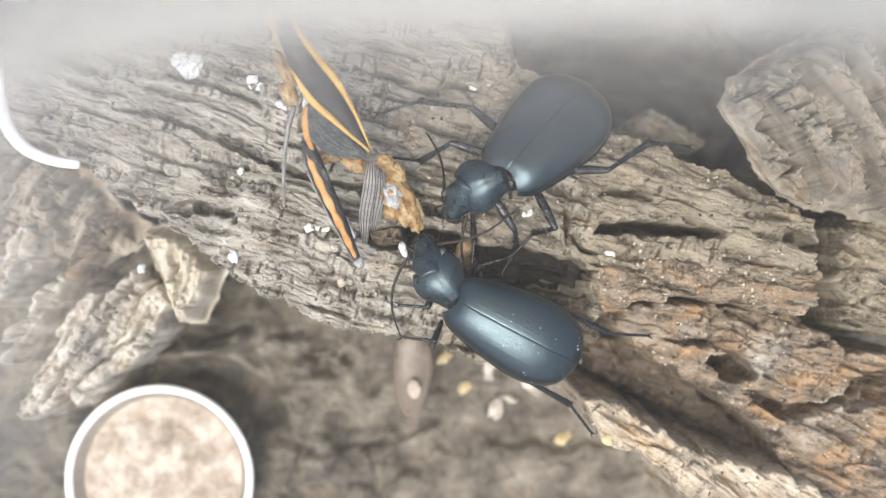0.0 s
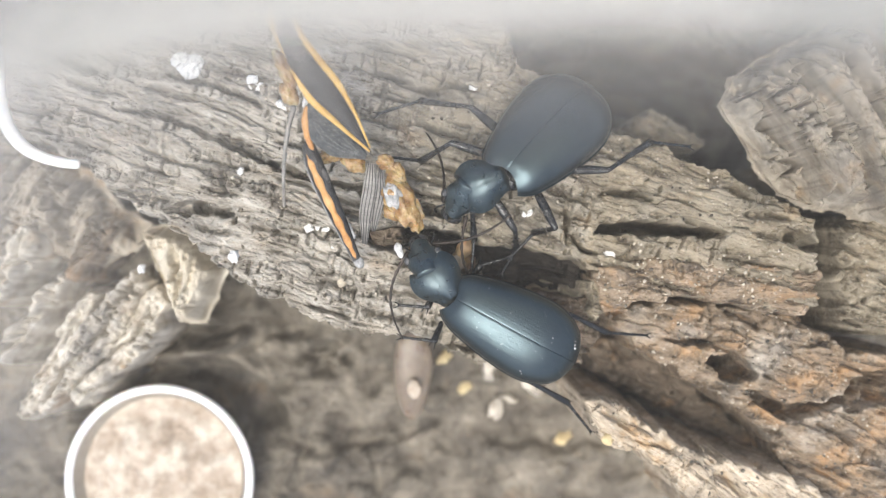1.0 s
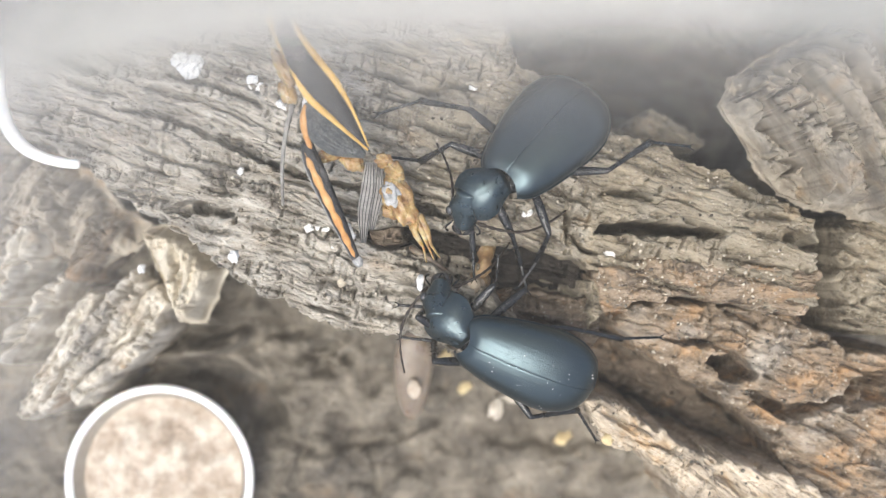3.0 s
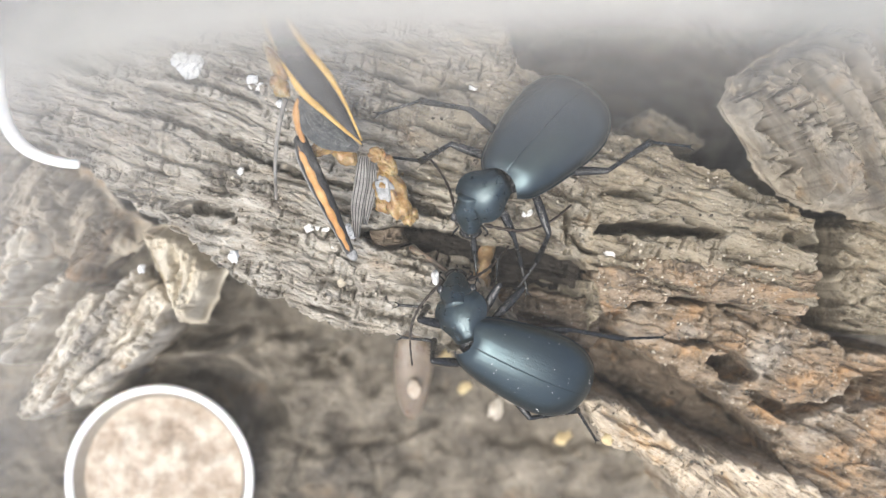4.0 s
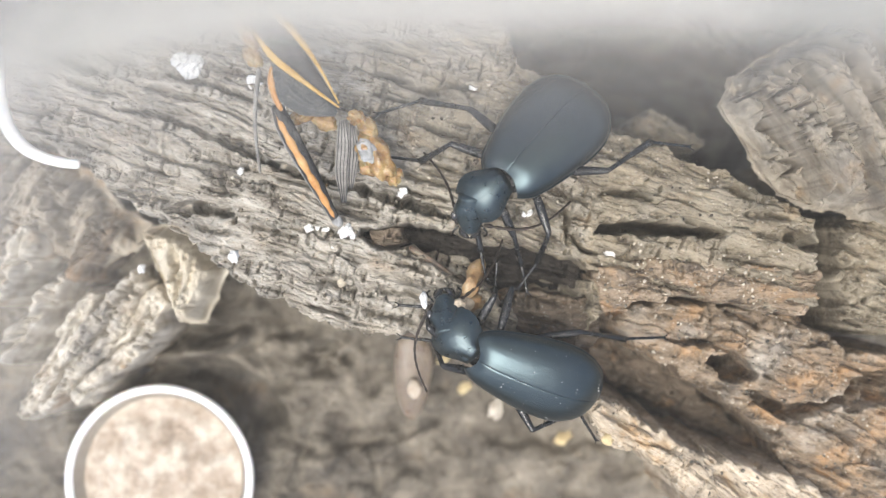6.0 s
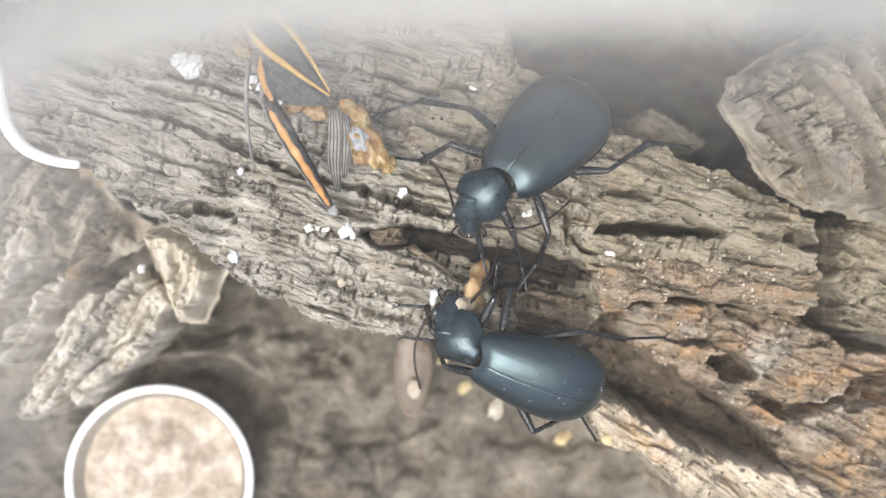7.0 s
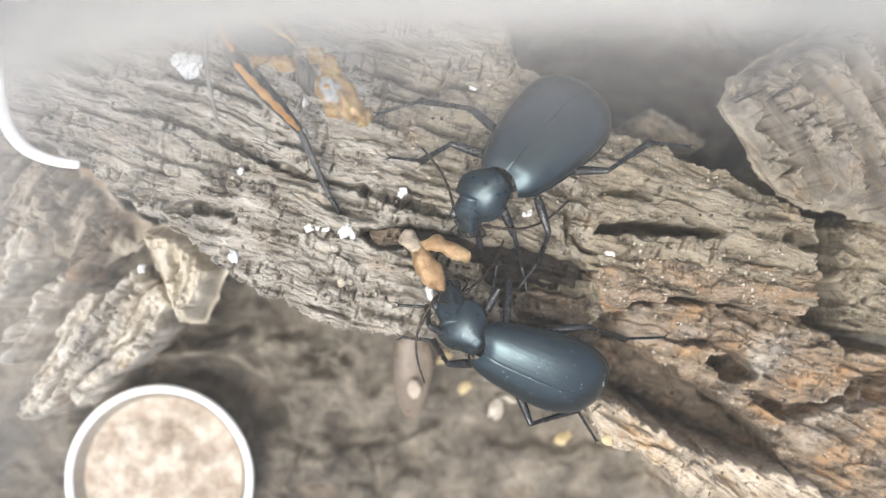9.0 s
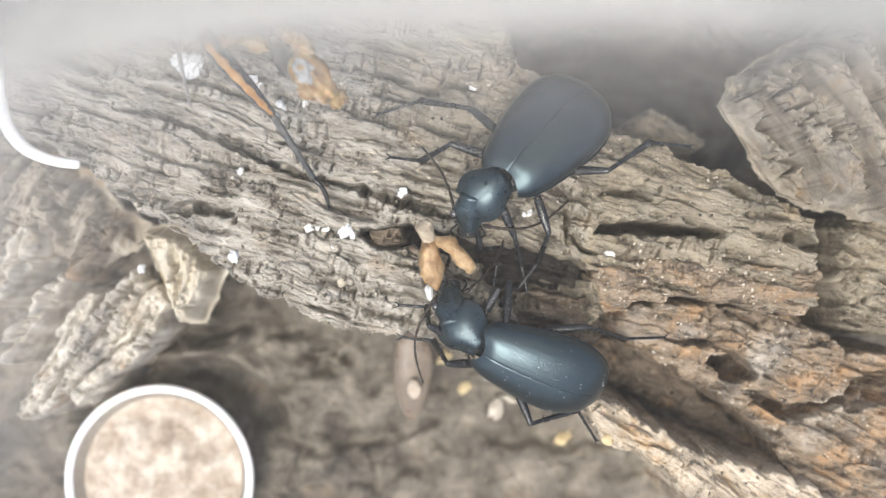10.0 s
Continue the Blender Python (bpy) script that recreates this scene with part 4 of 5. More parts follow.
def tibia_mesh(b):
    n = 8
    v, f = tube([(b * k / (n - 1), 0, 0.05 * math.sin(k)) for k in range(n)], [0.26 + 0.17 * (k / (n - 1)) ** 1.5 for k in range(n)], 10)
    bits = [(v, f)]
    for s in (-1, 1):
        bits.append(tube([(b, 0.2 * s, -0.15), (b + 0.8, 0.38 * s, -0.3)], [0.1, 0.03], 6))
    for k in range(7):
        p = b * (0.25 + 0.1 * k)
        bits.append(tube([(p, 0.25 * (-1) ** k, 0), (p + 0.35, 0.55 * (-1) ** k, -0.05)], [0.05, 0.02], 5))
    return mesh("tibia", *joined(*bits))


def tarsus_mesh(c):
    n = 16
    bits = [tube([(c * k / (n - 1), 0, 0.03 * math.sin(k * 0.8)) for k in range(n)], [0.2 - 0.05 * k / n + 0.022 * math.sin(k * 2.1) for k in range(n)], 8)]
    for s in (-1, 1):
        bits.append(tube([(c * 0.97, 0.08 * s, 0), (c + 0.35, 0.3 * s, 0.05), (c + 0.6, 0.38 * s, -0.2)], [0.08, 0.06, 0.02], 6))
    return mesh("tarsus", *joined(*bits))


LEGS = {"front": (4.6, 4.4, 3.4), "middle": (5.2, 5.2, 3.9), "hind": (6.8, 7.4, 5.4)}
SHAPES = {k: (femur_mesh(a), tibia_mesh(b), tarsus_mesh(c)) for k, (a, b, c) in LEGS.items()}
ELYTRA = {(s, broad): elytron(s, broad) for s in (1, -1) for broad in (1.0, 1.17)}
PRONOTUM, HEAD, FEELER = pronotum_mesh(), head_mesh(), {1: feeler_mesh(10.4, -1.7), -1: feeler_mesh(9.6, -0.9)}


def beetle(label, dusty, broad=1.0):
    root = new("ground_beetle")
    tagged(root, label, "beetle", "beetles on the bark")
    p = {"root": root}
    for s in (1, -1):
        part("elytron", ELYTRA[s, broad], shell_mat, root, "finely ribbed matt black wing case")
    v, f = blob((-8.4, 0, -0.7), (6.9, 4.1 * broad, 1.7), 16, 24)
    part("abdomen", mesh("abdomen", v, f), limb_mat, root)
    part("scutellum", mesh("scutellum", *blob((-0.2, 0, 1.6), (0.7, 0.5, 0.16), 8, 12)), shell_mat, root)
    rnd = random.Random(len(label))
    specks = [(rnd.uniform(-14.5, -1), rnd.uniform(-0.9, 0.9), rnd.uniform(0.02, 0.055)) for _ in range(34)] + [(-13.9, -0.3, 0.12), (-13.7, -0.36, 0.08), (-9.6, 0.55, 0.07), (-9.9, 0.6, 0.06)]
    bits = []
    for x, q, r in specks:
        u = (0.45 - x) / EL
        th = q * math.pi / 2
        bits.append(blob((x, wing_width(u) * math.sin(th), wing_height(u) * math.cos(th) ** 0.85), (r * 1.3, r, r * 0.7), 5, 7, 0.4, x))
    if dusty:
        part("dust", mesh("dust", *joined(*bits)), crumb_mat, root, "fine white dust specks")
    part("thorax", mesh("thorax", *blob((0.0, 0, -0.6), (1.6, 1.9, 1.1), 12, 16)), limb_mat, root)
    p["pronotum"] = part("pronotum", PRONOTUM, shield_mat, root, "heart-shaped shield with a fine middle line")
    p["head"] = head = part("head", HEAD, shield_mat, root)
    for s in (1, -1):
        part("eye", mesh("eye", *blob((1.25, 1.8 * s, 0.35), (0.6, 0.48, 0.52), 10, 12)), eye_mat, head, "round glossy eye")
        pts = [(3.2, 0.75 * s, -0.2), (3.9, 0.72 * s, -0.25), (4.4, 0.45 * s, -0.3), (4.7, 0.08 * s, -0.35)]
        part("mandible", mesh("mandible", *tube(pts, [0.46, 0.42, 0.32, 0.1], 9, flat=0.7)), eye_mat, head, "curved shiny black jaw")
        for q in (0, 1):
            pts = [(3.2, (0.9 + 0.4 * q) * s, -0.6), (3.9, (1.2 + 0.7 * q) * s, -0.5), (4.5, (1.1 + 0.9 * q) * s, -0.8), (4.9, (0.8 + 0.9 * q) * s, -1.1)]
            part("palp", mesh("palp", *tube(pts, [0.11, 0.12, 0.1, 0.15], 7)), limb_mat, head)
        p["antenna", s] = part("antenna", FEELER[s], feeler_mat, root, "thin jointed brown feeler")
        for k, shapes in SHAPES.items():
            for name, me in zip(("femur", "tibia", "tarsus"), shapes):
                p[name, k, s] = part(name, me, limb_mat, root)
    return p


lower_beetle = beetle("matt black ground beetle feeding at the bark edge", True)
upper_beetle = beetle("broad matt black ground beetle sitting across the bark edge", False, 1.17)
part("crumb", mesh("crumb", *blob((3.1, 2.4, 0.2), (1.05, 0.42, 0.4), 12, 14, 0.5, 21)), crumb_mat, lower_beetle["head"], "white crumb stuck beside the jaws")

def aim(origin, way, up=(0, 0, 1), roll=0.0):
    x = Vector(way).normalized()
    z = (Vector(up) - x * x.dot(Vector(up))).normalized()
    m = Matrix((x, z.cross(x), z)).transposed().to_4x4()
    m.translation = Vector(origin)
    return m @ Matrix.Rotation(radians(roll), 4, "X")


# ---- dead grasshopper ----
horn_black = material("black_horn", [(0.3, (0.02, 0.02, 0.022)), (0.7, (0.06, 0.058, 0.055))], size=1.5, rough=0.45, bump=0.4, grain=0.35)
horn_orange = material("orange_horn", [(0.3, (0.36, 0.16, 0.05)), (0.5, (0.50, 0.26, 0.09)), (0.7, (0.58, 0.36, 0.16))], size=2.0, rough=0.45, bump=0.3, grain=0.3)
horn_yellow = material("yellow_horn", [(0.3, (0.50, 0.28, 0.06)), (0.6, (0.66, 0.43, 0.13))], size=2.0, rough=0.45, bump=0.3, grain=0.3)
wing_mat = material("grey_wing", [(0.3, (0.04, 0.045, 0.05)), (0.6, (0.10, 0.105, 0.105))], size=0.8, rough=0.4, bump=0.9, grain=0.35)
shin_mat = material("dark_shin", [(0.3, (0.04, 0.04, 0.042)), (0.7, (0.11, 0.11, 0.11))], size=1.0, rough=0.4, bump=0.4, grain=0.3)
veil_mat = material("dry_wing", [(0.3, (0.13, 0.12, 0.11)), (0.6, (0.28, 0.27, 0.25))], size=1.2, stretch=(1, 0.2, 1), rough=0.5, bump=0.5, grain=0.3)
amber = material("amber_flesh", [(0.34, (0.22, 0.115, 0.04)), (0.45, (0.46, 0.27, 0.10)), (0.56, (0.66, 0.45, 0.19)), (0.7, (0.80, 0.66, 0.42))], size=1.5, rough=0.16, bump=0.5, grain=0.5, spec=0.6, through_light=0.5)
for flesh in (amber,):
    b = flesh.node_tree.nodes["Principled BSDF"]
    b.inputs["Transmission Weight"].default_value, b.inputs["IOR"].default_value, b.inputs["Coat Weight"].default_value = 0.55, 1.38, 0.6
tan_flesh = material("tan_flesh", [(0.3, (0.16, 0.09, 0.04)), (0.45, (0.31, 0.195, 0.095)), (0.58, (0.44, 0.30, 0.16)), (0.75, (0.60, 0.47, 0.32))], size=1.8, rough=0.35, bump=0.6, grain=0.45, spec=0.5, through_light=0.4)
gut_mat = material("wet_membrane", [(0.3, (0.16, 0.165, 0.165)), (0.7, (0.40, 0.40, 0.39))], size=0.8, rough=0.12, bump=0.4, grain=0.4, spec=0.8)

HOPPER = Vector((-7.76, 10.09, 17))


def rel(p, o):
    return tuple(Vector(p) - o)


def plate(center, widths, up, thick, name):
    """A long arched plate along a middle line, with a lens-shaped section."""
    pts, widths = spline(center, 24), swell(widths, 24)
    n = len(pts)
    def f(u, v):
        t = u * (n - 1)
        i = min(int(t), n - 2)
        p = pts[i].lerp(pts[i + 1], t - i)
        w = widths[i] + (widths[i + 1] - widths[i]) * (t - i)
        d = (pts[i + 1] - pts[i]).normalized()
        s = d.cross(Vector((0, 0, 1))).normalized()
        a = 2 * math.pi * v
        return tuple(p + s * (w * math.cos(a)) + Vector((0, 0, (up if math.sin(a) > 0 else thick) * math.sin(a) * min(1, w))))
    return mesh(name, *sheet(30, 24, f, wrap=True))


def grasshopper():
    o = HOPPER
    root = new("dead_grasshopper")
    tagged(root, "dead black grasshopper with orange and yellow stripes, partly eaten", "grasshopper")
    part("wing_case", plate([rel(q, o) for q in ((-15.69, 23.25, 25), (-15.22, 21.32, 24), (-13.93, 18.61, 22.5), (-12.28, 16.35, 21), (-10.26, 13.78, 19), (-7.76, 10.33, 17))], [0.95, 1.25, 1.5, 1.5, 0.85, 0.1], 1.0, 0.8, "wing_case"), horn_black, root, "long black wing case")
    left = [rel(q, o) for q in ((-16.99, 23.38, 24.6), (-16.45, 21.44, 24), (-15.05, 18.68, 22.9), (-13.64, 15.61, 21.2), (-10.93, 13.01, 19.3), (-7.92, 10.54, 17.3))]
    part("stripe", mesh("stripe", *tube(spline(left, 30), swell([0.38, 0.44, 0.5, 0.5, 0.24, 0.1], 30), 10, flat=0.7)), horn_yellow, root, "yellow edge stripe")
    right = [rel(q, o) for q in ((-14.98, 23.19, 25.2), (-14.03, 21.1, 24.4), (-12.39, 18.93, 22.8), (-10.75, 16.94, 21.5), (-9.25, 14.29, 19.5), (-7.85, 10.89, 17.4))]
    part("stripe", mesh("stripe", *tube(spline(right, 30), swell([0.22, 0.26, 0.34, 0.34, 0.16, 0.08], 30), 10, flat=0.7)), horn_yellow, root, "yellow edge stripe")
    part("wing", plate([rel(q, o) for q in ((-14.11, 15.18, 19.5), (-12.95, 13.13, 18.6), (-11.04, 11.47, 17.6), (-8.36, 10.02, 16.5))], [0.5, 1.9, 1.8, 0.35], 0.5, 0.4, "wing"), wing_mat, root, "speckled grey wing")
    dots = []
    for row in (-0.62, -0.25, 0.15, 0.55):
        for k in range(24):
            a = 0.1 + 0.036 * k
            p = Vector((-13.68, 14.51, 19.9)).lerp(Vector((-8.77, 10.11, 17.3)), a)
            n = Vector((0.69, 0.72, 0)) * (row * 1.3 * math.sin(math.pi * min(1, a * 0.9 + 0.08)))
            r = 0.055 + 0.02 * math.sin(k * 2.3 + row * 7)
            dots.append(blob(tuple(p + n - Vector((0.55, 0.4, 0.1)) * math.sin(math.pi * a) - o), (r * 1.3, r, r * 0.6), 5, 7))
    part("dots", mesh("dots", *joined(*dots)), gut_mat, root, "pale dots on the wing")
    edge = [rel(q, o) for q in ((-14.27, 14.86, 19.6), (-14.52, 13.63, 19.2), (-14.39, 12.17, 18.6), (-14.01, 10.69, 18))]
    part("stripe", mesh("stripe", *tube(spline(edge, 18), swell([0.2, 0.42, 0.42, 0.25], 18), 9, flat=0.8)), horn_orange, root, "short orange stripe")
    leg = [rel(q, o) for q in ((-14.46, 11.12, 17.5), (-13.94, 9.23, 17), (-12.93, 6.56, 16), (-11.64, 3.51, 15), (-10.51, 0.7, 14), (-9.74, -1.35, 13))]
    hip = Vector(leg[0])
    leg = [tuple(aim(hip, Vector(leg[-1]) - hip).inverted() @ Vector(q)) for q in leg]
    thigh = part("femur", mesh("femur", *tube(spline(leg, 26), swell([0.7, 0.98, 0.98, 0.86, 0.62, 0.5], 26), 14, flat=0.75)), horn_black, root, "thick black jumping leg")
    n = len(leg)
    band = [(x, y - 0.28 + 0.06 * k, z + 0.42 * (1.0, 1.35, 1.4, 1.15, 0.8, 0.6)[k]) for k, (x, y, z) in enumerate(leg)]
    part("stripe", mesh("stripe", *tube(spline(band, 26), [w * (1 + 0.18 * math.sin(k * 1.7)) for k, w in enumerate(swell([0.1, 0.36, 0.44, 0.42, 0.36, 0.15], 26))], 9, flat=0.7)), horn_orange, thigh, "orange band along the leg")
    for x, y, r in ((1.0, 0.1, 0.75), (3.6, 0.55, 0.62), (5.6, 0.5, 0.42), (8.6, 0.42, 0.5)):
        part("patch", mesh("patch", *blob((x, y - 0.1, 0.62 - x * 0.02), (r * 1.5, r * 0.7, 0.3), 9, 12, 0.5, x)), horn_black, thigh)
    keel = [(x, y - (0.55, 0.9, 0.92, 0.78, 0.56, 0.42)[k], z + 0.1) for k, (x, y, z) in enumerate(leg)]
    part("keel", mesh("keel", *tube(spline(keel, 26), swell([0.08, 0.12, 0.13, 0.12, 0.1, 0.08], 26), 7)), gut_mat, thigh, "pale lower edge of the leg")
    part("knee", mesh("knee", *blob((leg[-1][0] + 0.3, 0.1, 0), (0.8, 0.6, 0.55), 10, 12, 0.2, 3)), gut_mat, thigh, "pale shiny knee joint")
    tib = part("tibia", mesh("tibia", *joined(tube([(0, 0, 0), (2.8, 0, 0.2), (6, 0, 0.1), (8.3, 0, 0)], [0.45, 0.4, 0.34, 0.32], 10),
               *[tube([(1.6 + 0.72 * k, 0.25 * (-1) ** k, 0.1), (2.0 + 0.72 * k, 0.6 * (-1) ** k, 0.3)], [0.1, 0.03], 5) for k in range(9)])), shin_mat, root, "dark grey spined shin")
    part("tarsus", mesh("tarsus", *tube([(8.3, 0, 0), (9.5, 0.2, -0.1), (10.8, 0.1, -0.3), (12.2, -0.5, -0.4)], [0.36, 0.28, 0.3, 0.12], 8)), limb_mat, tib)
    top = Vector(rel((-7.84, 9.4, 15.5), o))
    way = aim(top, Vector(rel((-8.97, 0.58, 13), o)) - top)
    mid = [(0, 0, 0), (2.7, 0.1, 0.1), (5.8, -0.1, 0.1), (9.2, 0.1, 0)]
    torn_wing = part("wing", plate(mid, [0.5, 0.85, 0.8, 0.3], 0.25, 0.2, "wing"), veil_mat, root, "torn grey pleated wing")
    strip = [(0.3, 1.0, -0.1), (3.0, 1.25, 0.0), (5.4, 1.05, 0.0), (7.6, 0.9, -0.1)]
    part("wing", plate(strip, [0.3, 0.6, 0.55, 0.25], 0.25, 0.2, "wing"), veil_mat, torn_wing)
    for k in range(3):
        line = spline([(x, y + (k - 1) * (0.12, 0.36, 0.32, 0.14)[q], z + 0.22) for q, (x, y, z) in enumerate(strip)], 14)
        part("vein", mesh("vein", *tube(line, [0.05] * 14, 5)), horn_black, torn_wing)
    for k in range(4):
        line = spline([(x, y + (k - 1.5) * (0.22, 0.38, 0.36, 0.15)[q], z + 0.2) for q, (x, y, z) in enumerate(mid)], 14)
        part("vein", mesh("vein", *tube(line, [0.055] * 14, 5)), horn_black, torn_wing)
    for c, r, sd, turn in (((-4.3, 4.9, 14.2), (1.5, 2.7, 1.2), 1, 25), ((-5.5, 6.3, 14.3), (1.5, 2.0, 1.0), 2, 10), ((-3.2, 3.2, 13.4), (0.8, 1.5, 0.7), 3, 20), ((-5.3, 8.6, 15.0), (0.9, 1.3, 0.8), 6, 40),
                           ((-6.4, 9.6, 15.6), (1.0, 0.8, 0.7), 7, 0), ((-5.6, 4.2, 13.4), (1.0, 1.2, 0.6), 9, 60),
                           ((-11.45, 10.77, 15.5), (1.5, 0.8, 0.7), 4, 25), ((-9.9, 9.6, 15.2), (1.5, 1.0, 0.7), 8, -35), ((-13.04, 10.04, 15.3), (0.9, 0.7, 0.6), 10, 25), ((-16.55, 18.91, 20), (0.8, 2.0, 0.8), 5, 25), ((-16.22, 16.46, 19), (0.9, 1.3, 0.8), 11, 25)):
        part("flesh", mesh("flesh", *blob(rel(c, o), r, 26, 34, 0.42, sd * 2.7, turn)), amber, root, "wet amber flesh")
    part("gut", mesh("gut", *blob(rel((-5.55, 5.9, 15.2), o), (0.95, 1.4, 0.4), 24, 30, 0.4, 8, 20)), gut_mat, root, "shiny grey membrane")
    thin = [rel(q, o) for q in ((-16.14, 15.34, 17), (-17.07, 12.43, 16), (-17.65, 8.83, 15), (-18, 4.87, 13))]
    part("foreleg", mesh("foreleg", *tube(spline(thin, 20), swell([0.3, 0.25, 0.22, 0.16], 20), 8)), veil_mat, root, "thin grey leg")
    bits = [tube([(0, 0.5 * q, 0), (1.8, 0.7 * q, 0.3), (3.6, 0.45 * q, 0), (5.4, 0.8 * q, -0.2)], [0.5, 0.36, 0.17, 0.1], 9) for q in (-1, 0.2, 1)]
    torn = part("tatter", mesh("tatter", *joined(*bits)), amber, root, "torn amber strands")
    return root, tib, torn, thigh, hip, leg[-1][0], torn_wing, top


hopper, hopper_shin, tatter, hopper_thigh, HIP, THIGH, hopper_wing, WING = grasshopper()

stalk = [(-3.79, 0.07, 8.2), (-1.96, -1.01, 8.4), (-0.41, -2.1, 8.2), (0.95, -3.06, 7.6)]
ob = part("grass_stalk", mesh("grass_stalk", *tube(stalk, [0.4, 0.38, 0.34, 0.3], 9)), husk_mat)
tagged(ob, "short yellow-brown stalk lying in the bark crevice", "stalk")

SCRAP = Vector((-0.57, -0.25, 14))


def lumpy(piece, amount, seed):
    v, f = piece
    out = []
    for p in v:
        p = Vector(p)
        d = noise.noise_vector(p * 0.7 + Vector((seed, 0, 0))) + 0.5 * noise.noise_vector(p * 1.9 + Vector((0, seed, 0)))
        out.append(p + d * amount)
    return out, f


def dense(points, n=16):
    pts = [Vector(p) for p in points]
    out = []
    for k in range(n):
        t = k / (n - 1) * (len(pts) - 1)
        i = min(int(t), len(pts) - 2)
        out.append(pts[i].lerp(pts[i + 1], t - i))
    return out


def flesh_scrap():
    o = SCRAP
    root = new("flesh_scrap")
    tagged(root, "forked scrap of tan-orange insect flesh", "flesh scrap")
    a = dense([rel(q, o) for q in ((-1.69, 1, 14.8), (-1.7, -0.88, 14.6), (-1.52, -2.46, 14.2), (-1.02, -4.14, 13.6))])
    part("limb", mesh("limb", *lumpy(tube(a, [0.8 + 0.5 * math.sin(math.pi * (0.15 + 0.75 * k / 15)) - 0.35 * (k / 15) ** 6 for k in range(16)], 16), 0.42, 3)), tan_flesh, root)
    b = dense([rel(q, o) for q in ((-1.63, 1.07, 14.8), (0.06, 0.69, 15), (1.51, -0.44, 14.7), (2.91, -2.15, 14))])
    part("limb", mesh("limb", *lumpy(tube(b, [0.82 - 0.15 * math.sin(k * 0.9) for k in range(16)], 16), 0.42, 7)), tan_flesh, root)
    c = dense([rel(q, o) for q in ((-2.38, 2.7, 14.8), (-2.13, 1.82, 15), (-1.69, 0.81, 14.9))], 8)
    part("stump", mesh("stump", *lumpy(tube(c, [0.9, 0.98, 0.95, 0.9, 0.9, 0.9, 0.85, 0.75], 12), 0.34, 11)), bark_tan, root, "pale fibrous dry end")
    return root


scrap = flesh_scrap()


# ---- what moves ----
def sample(keys, t):
    """Monotone cubic through rows (t, values...)."""
    ts = [k[0] for k in keys]
    out = []
    for c in range(1, len(keys[0])):
        v = [k[c] for k in keys]
        n = len(v)
        if n == 1 or t <= ts[0]:
            out.append(v[0])
            continue
        if t >= ts[-1]:
            out.append(v[-1])
            continue
        d = [(v[i + 1] - v[i]) / (ts[i + 1] - ts[i]) for i in range(n - 1)]
        m = [0.0] + [0.0 if d[i - 1] * d[i] <= 0 else 2 * d[i - 1] * d[i] / (d[i - 1] + d[i]) for i in range(1, n - 1)] + [0.0]
        i = max(k for k in range(n - 1) if ts[k] <= t)
        h = ts[i + 1] - ts[i]
        s = (t - ts[i]) / h
        out.append((1 + 2 * s) * (1 - s) ** 2 * v[i] + s * (1 - s) ** 2 * h * m[i] + s * s * (3 - 2 * s) * v[i + 1] + s * s * (s - 1) * h * m[i + 1])
    return out


def metres(m):
    m = m.copy()
    m.translation = m.translation * MM
    return m


TIMES = [k * 0.1 for k in range(101)]
HIPS = {"front": (2.4, 1.6, -1.2), "middle": (-1.2, 2.9, -1.2), "hind": (-4.2, 2.6, -1.6)}


def move_beetle(p, body_keys, chest_keys, head_keys, feet, feelers, spread=((0, 0.0, 0.95, 1.0),)):
    """body: waist and tail tip and roll; chest: its middle and roll; head: the jaws' tip and roll; feet: ankle and toe."""
    rows = {}
    for t in TIMES:
        b = sample(body_keys, t)
        waist, tail = Vector(b[0:3]), Vector(b[3:6])
        body = aim(waist, waist - tail, roll=b[6])
        back = body.inverted()
        c = sample(chest_keys, t)
        start = body @ Vector((0.25, 0, 0.35))
        chest = aim(start, Vector(c[0:3]) - start, roll=c[3])
        hd = sample(head_keys, t)
        neck = chest @ Vector((5.0, 0, 0.15))
        head = aim(neck, Vector(hd[0:3]) - neck, roll=hd[3])
        rows.setdefault("root", []).append((t, metres(body)))
        rows.setdefault("pronotum", []).append((t, metres(back @ chest)))
        rows.setdefault("head", []).append((t, metres(back @ head)))
        for s in (1, -1):
            base = head @ Vector((2.6, 1.5 * s, 0.1))
            tip = Vector(sample(feelers[s], t))
            rows.setdefault(("antenna", s), []).append((t, metres(back @ aim(base, tip - base))))
            for k, (a, l, q) in LEGS.items():
                hx, hy, hz = HIPS[k]
                hip = (chest if k == "front" else body) @ Vector((hx, hy * s, hz))
                g = sample(feet[k, s], t)
                ankle, toe = Vector(g[0:3]), Vector(g[3:6])
                e = ankle - hip
                d = min(max(e.length, abs(a - l) + 0.3), (a + l) * 0.985)
                e.normalize()
                ahead, aside, lift = (0.0, 0.95, 1.0) if k == "hind" else sample(spread, t)
                out = body.to_3x3() @ Vector((ahead, aside * s, 0)) + Vector((0, 0, lift))
                out = (out - e * e.dot(out)).normalized()
                x = (a * a - l * l + d * d) / (2 * d)
                knee = hip + e * x + out * math.sqrt(max(a * a - x * x, 0))
                ankle = hip + e * d
                rows.setdefault(("femur", k, s), []).append((t, metres(back @ aim(hip, knee - hip))))
                rows.setdefault(("tibia", k, s), []).append((t, metres(back @ aim(knee, ankle - knee))))
                rows.setdefault(("tarsus", k, s), []).append((t, metres(back @ aim(ankle, toe - ankle))))
    for key, r in rows.items():
        walk(p[key], r)


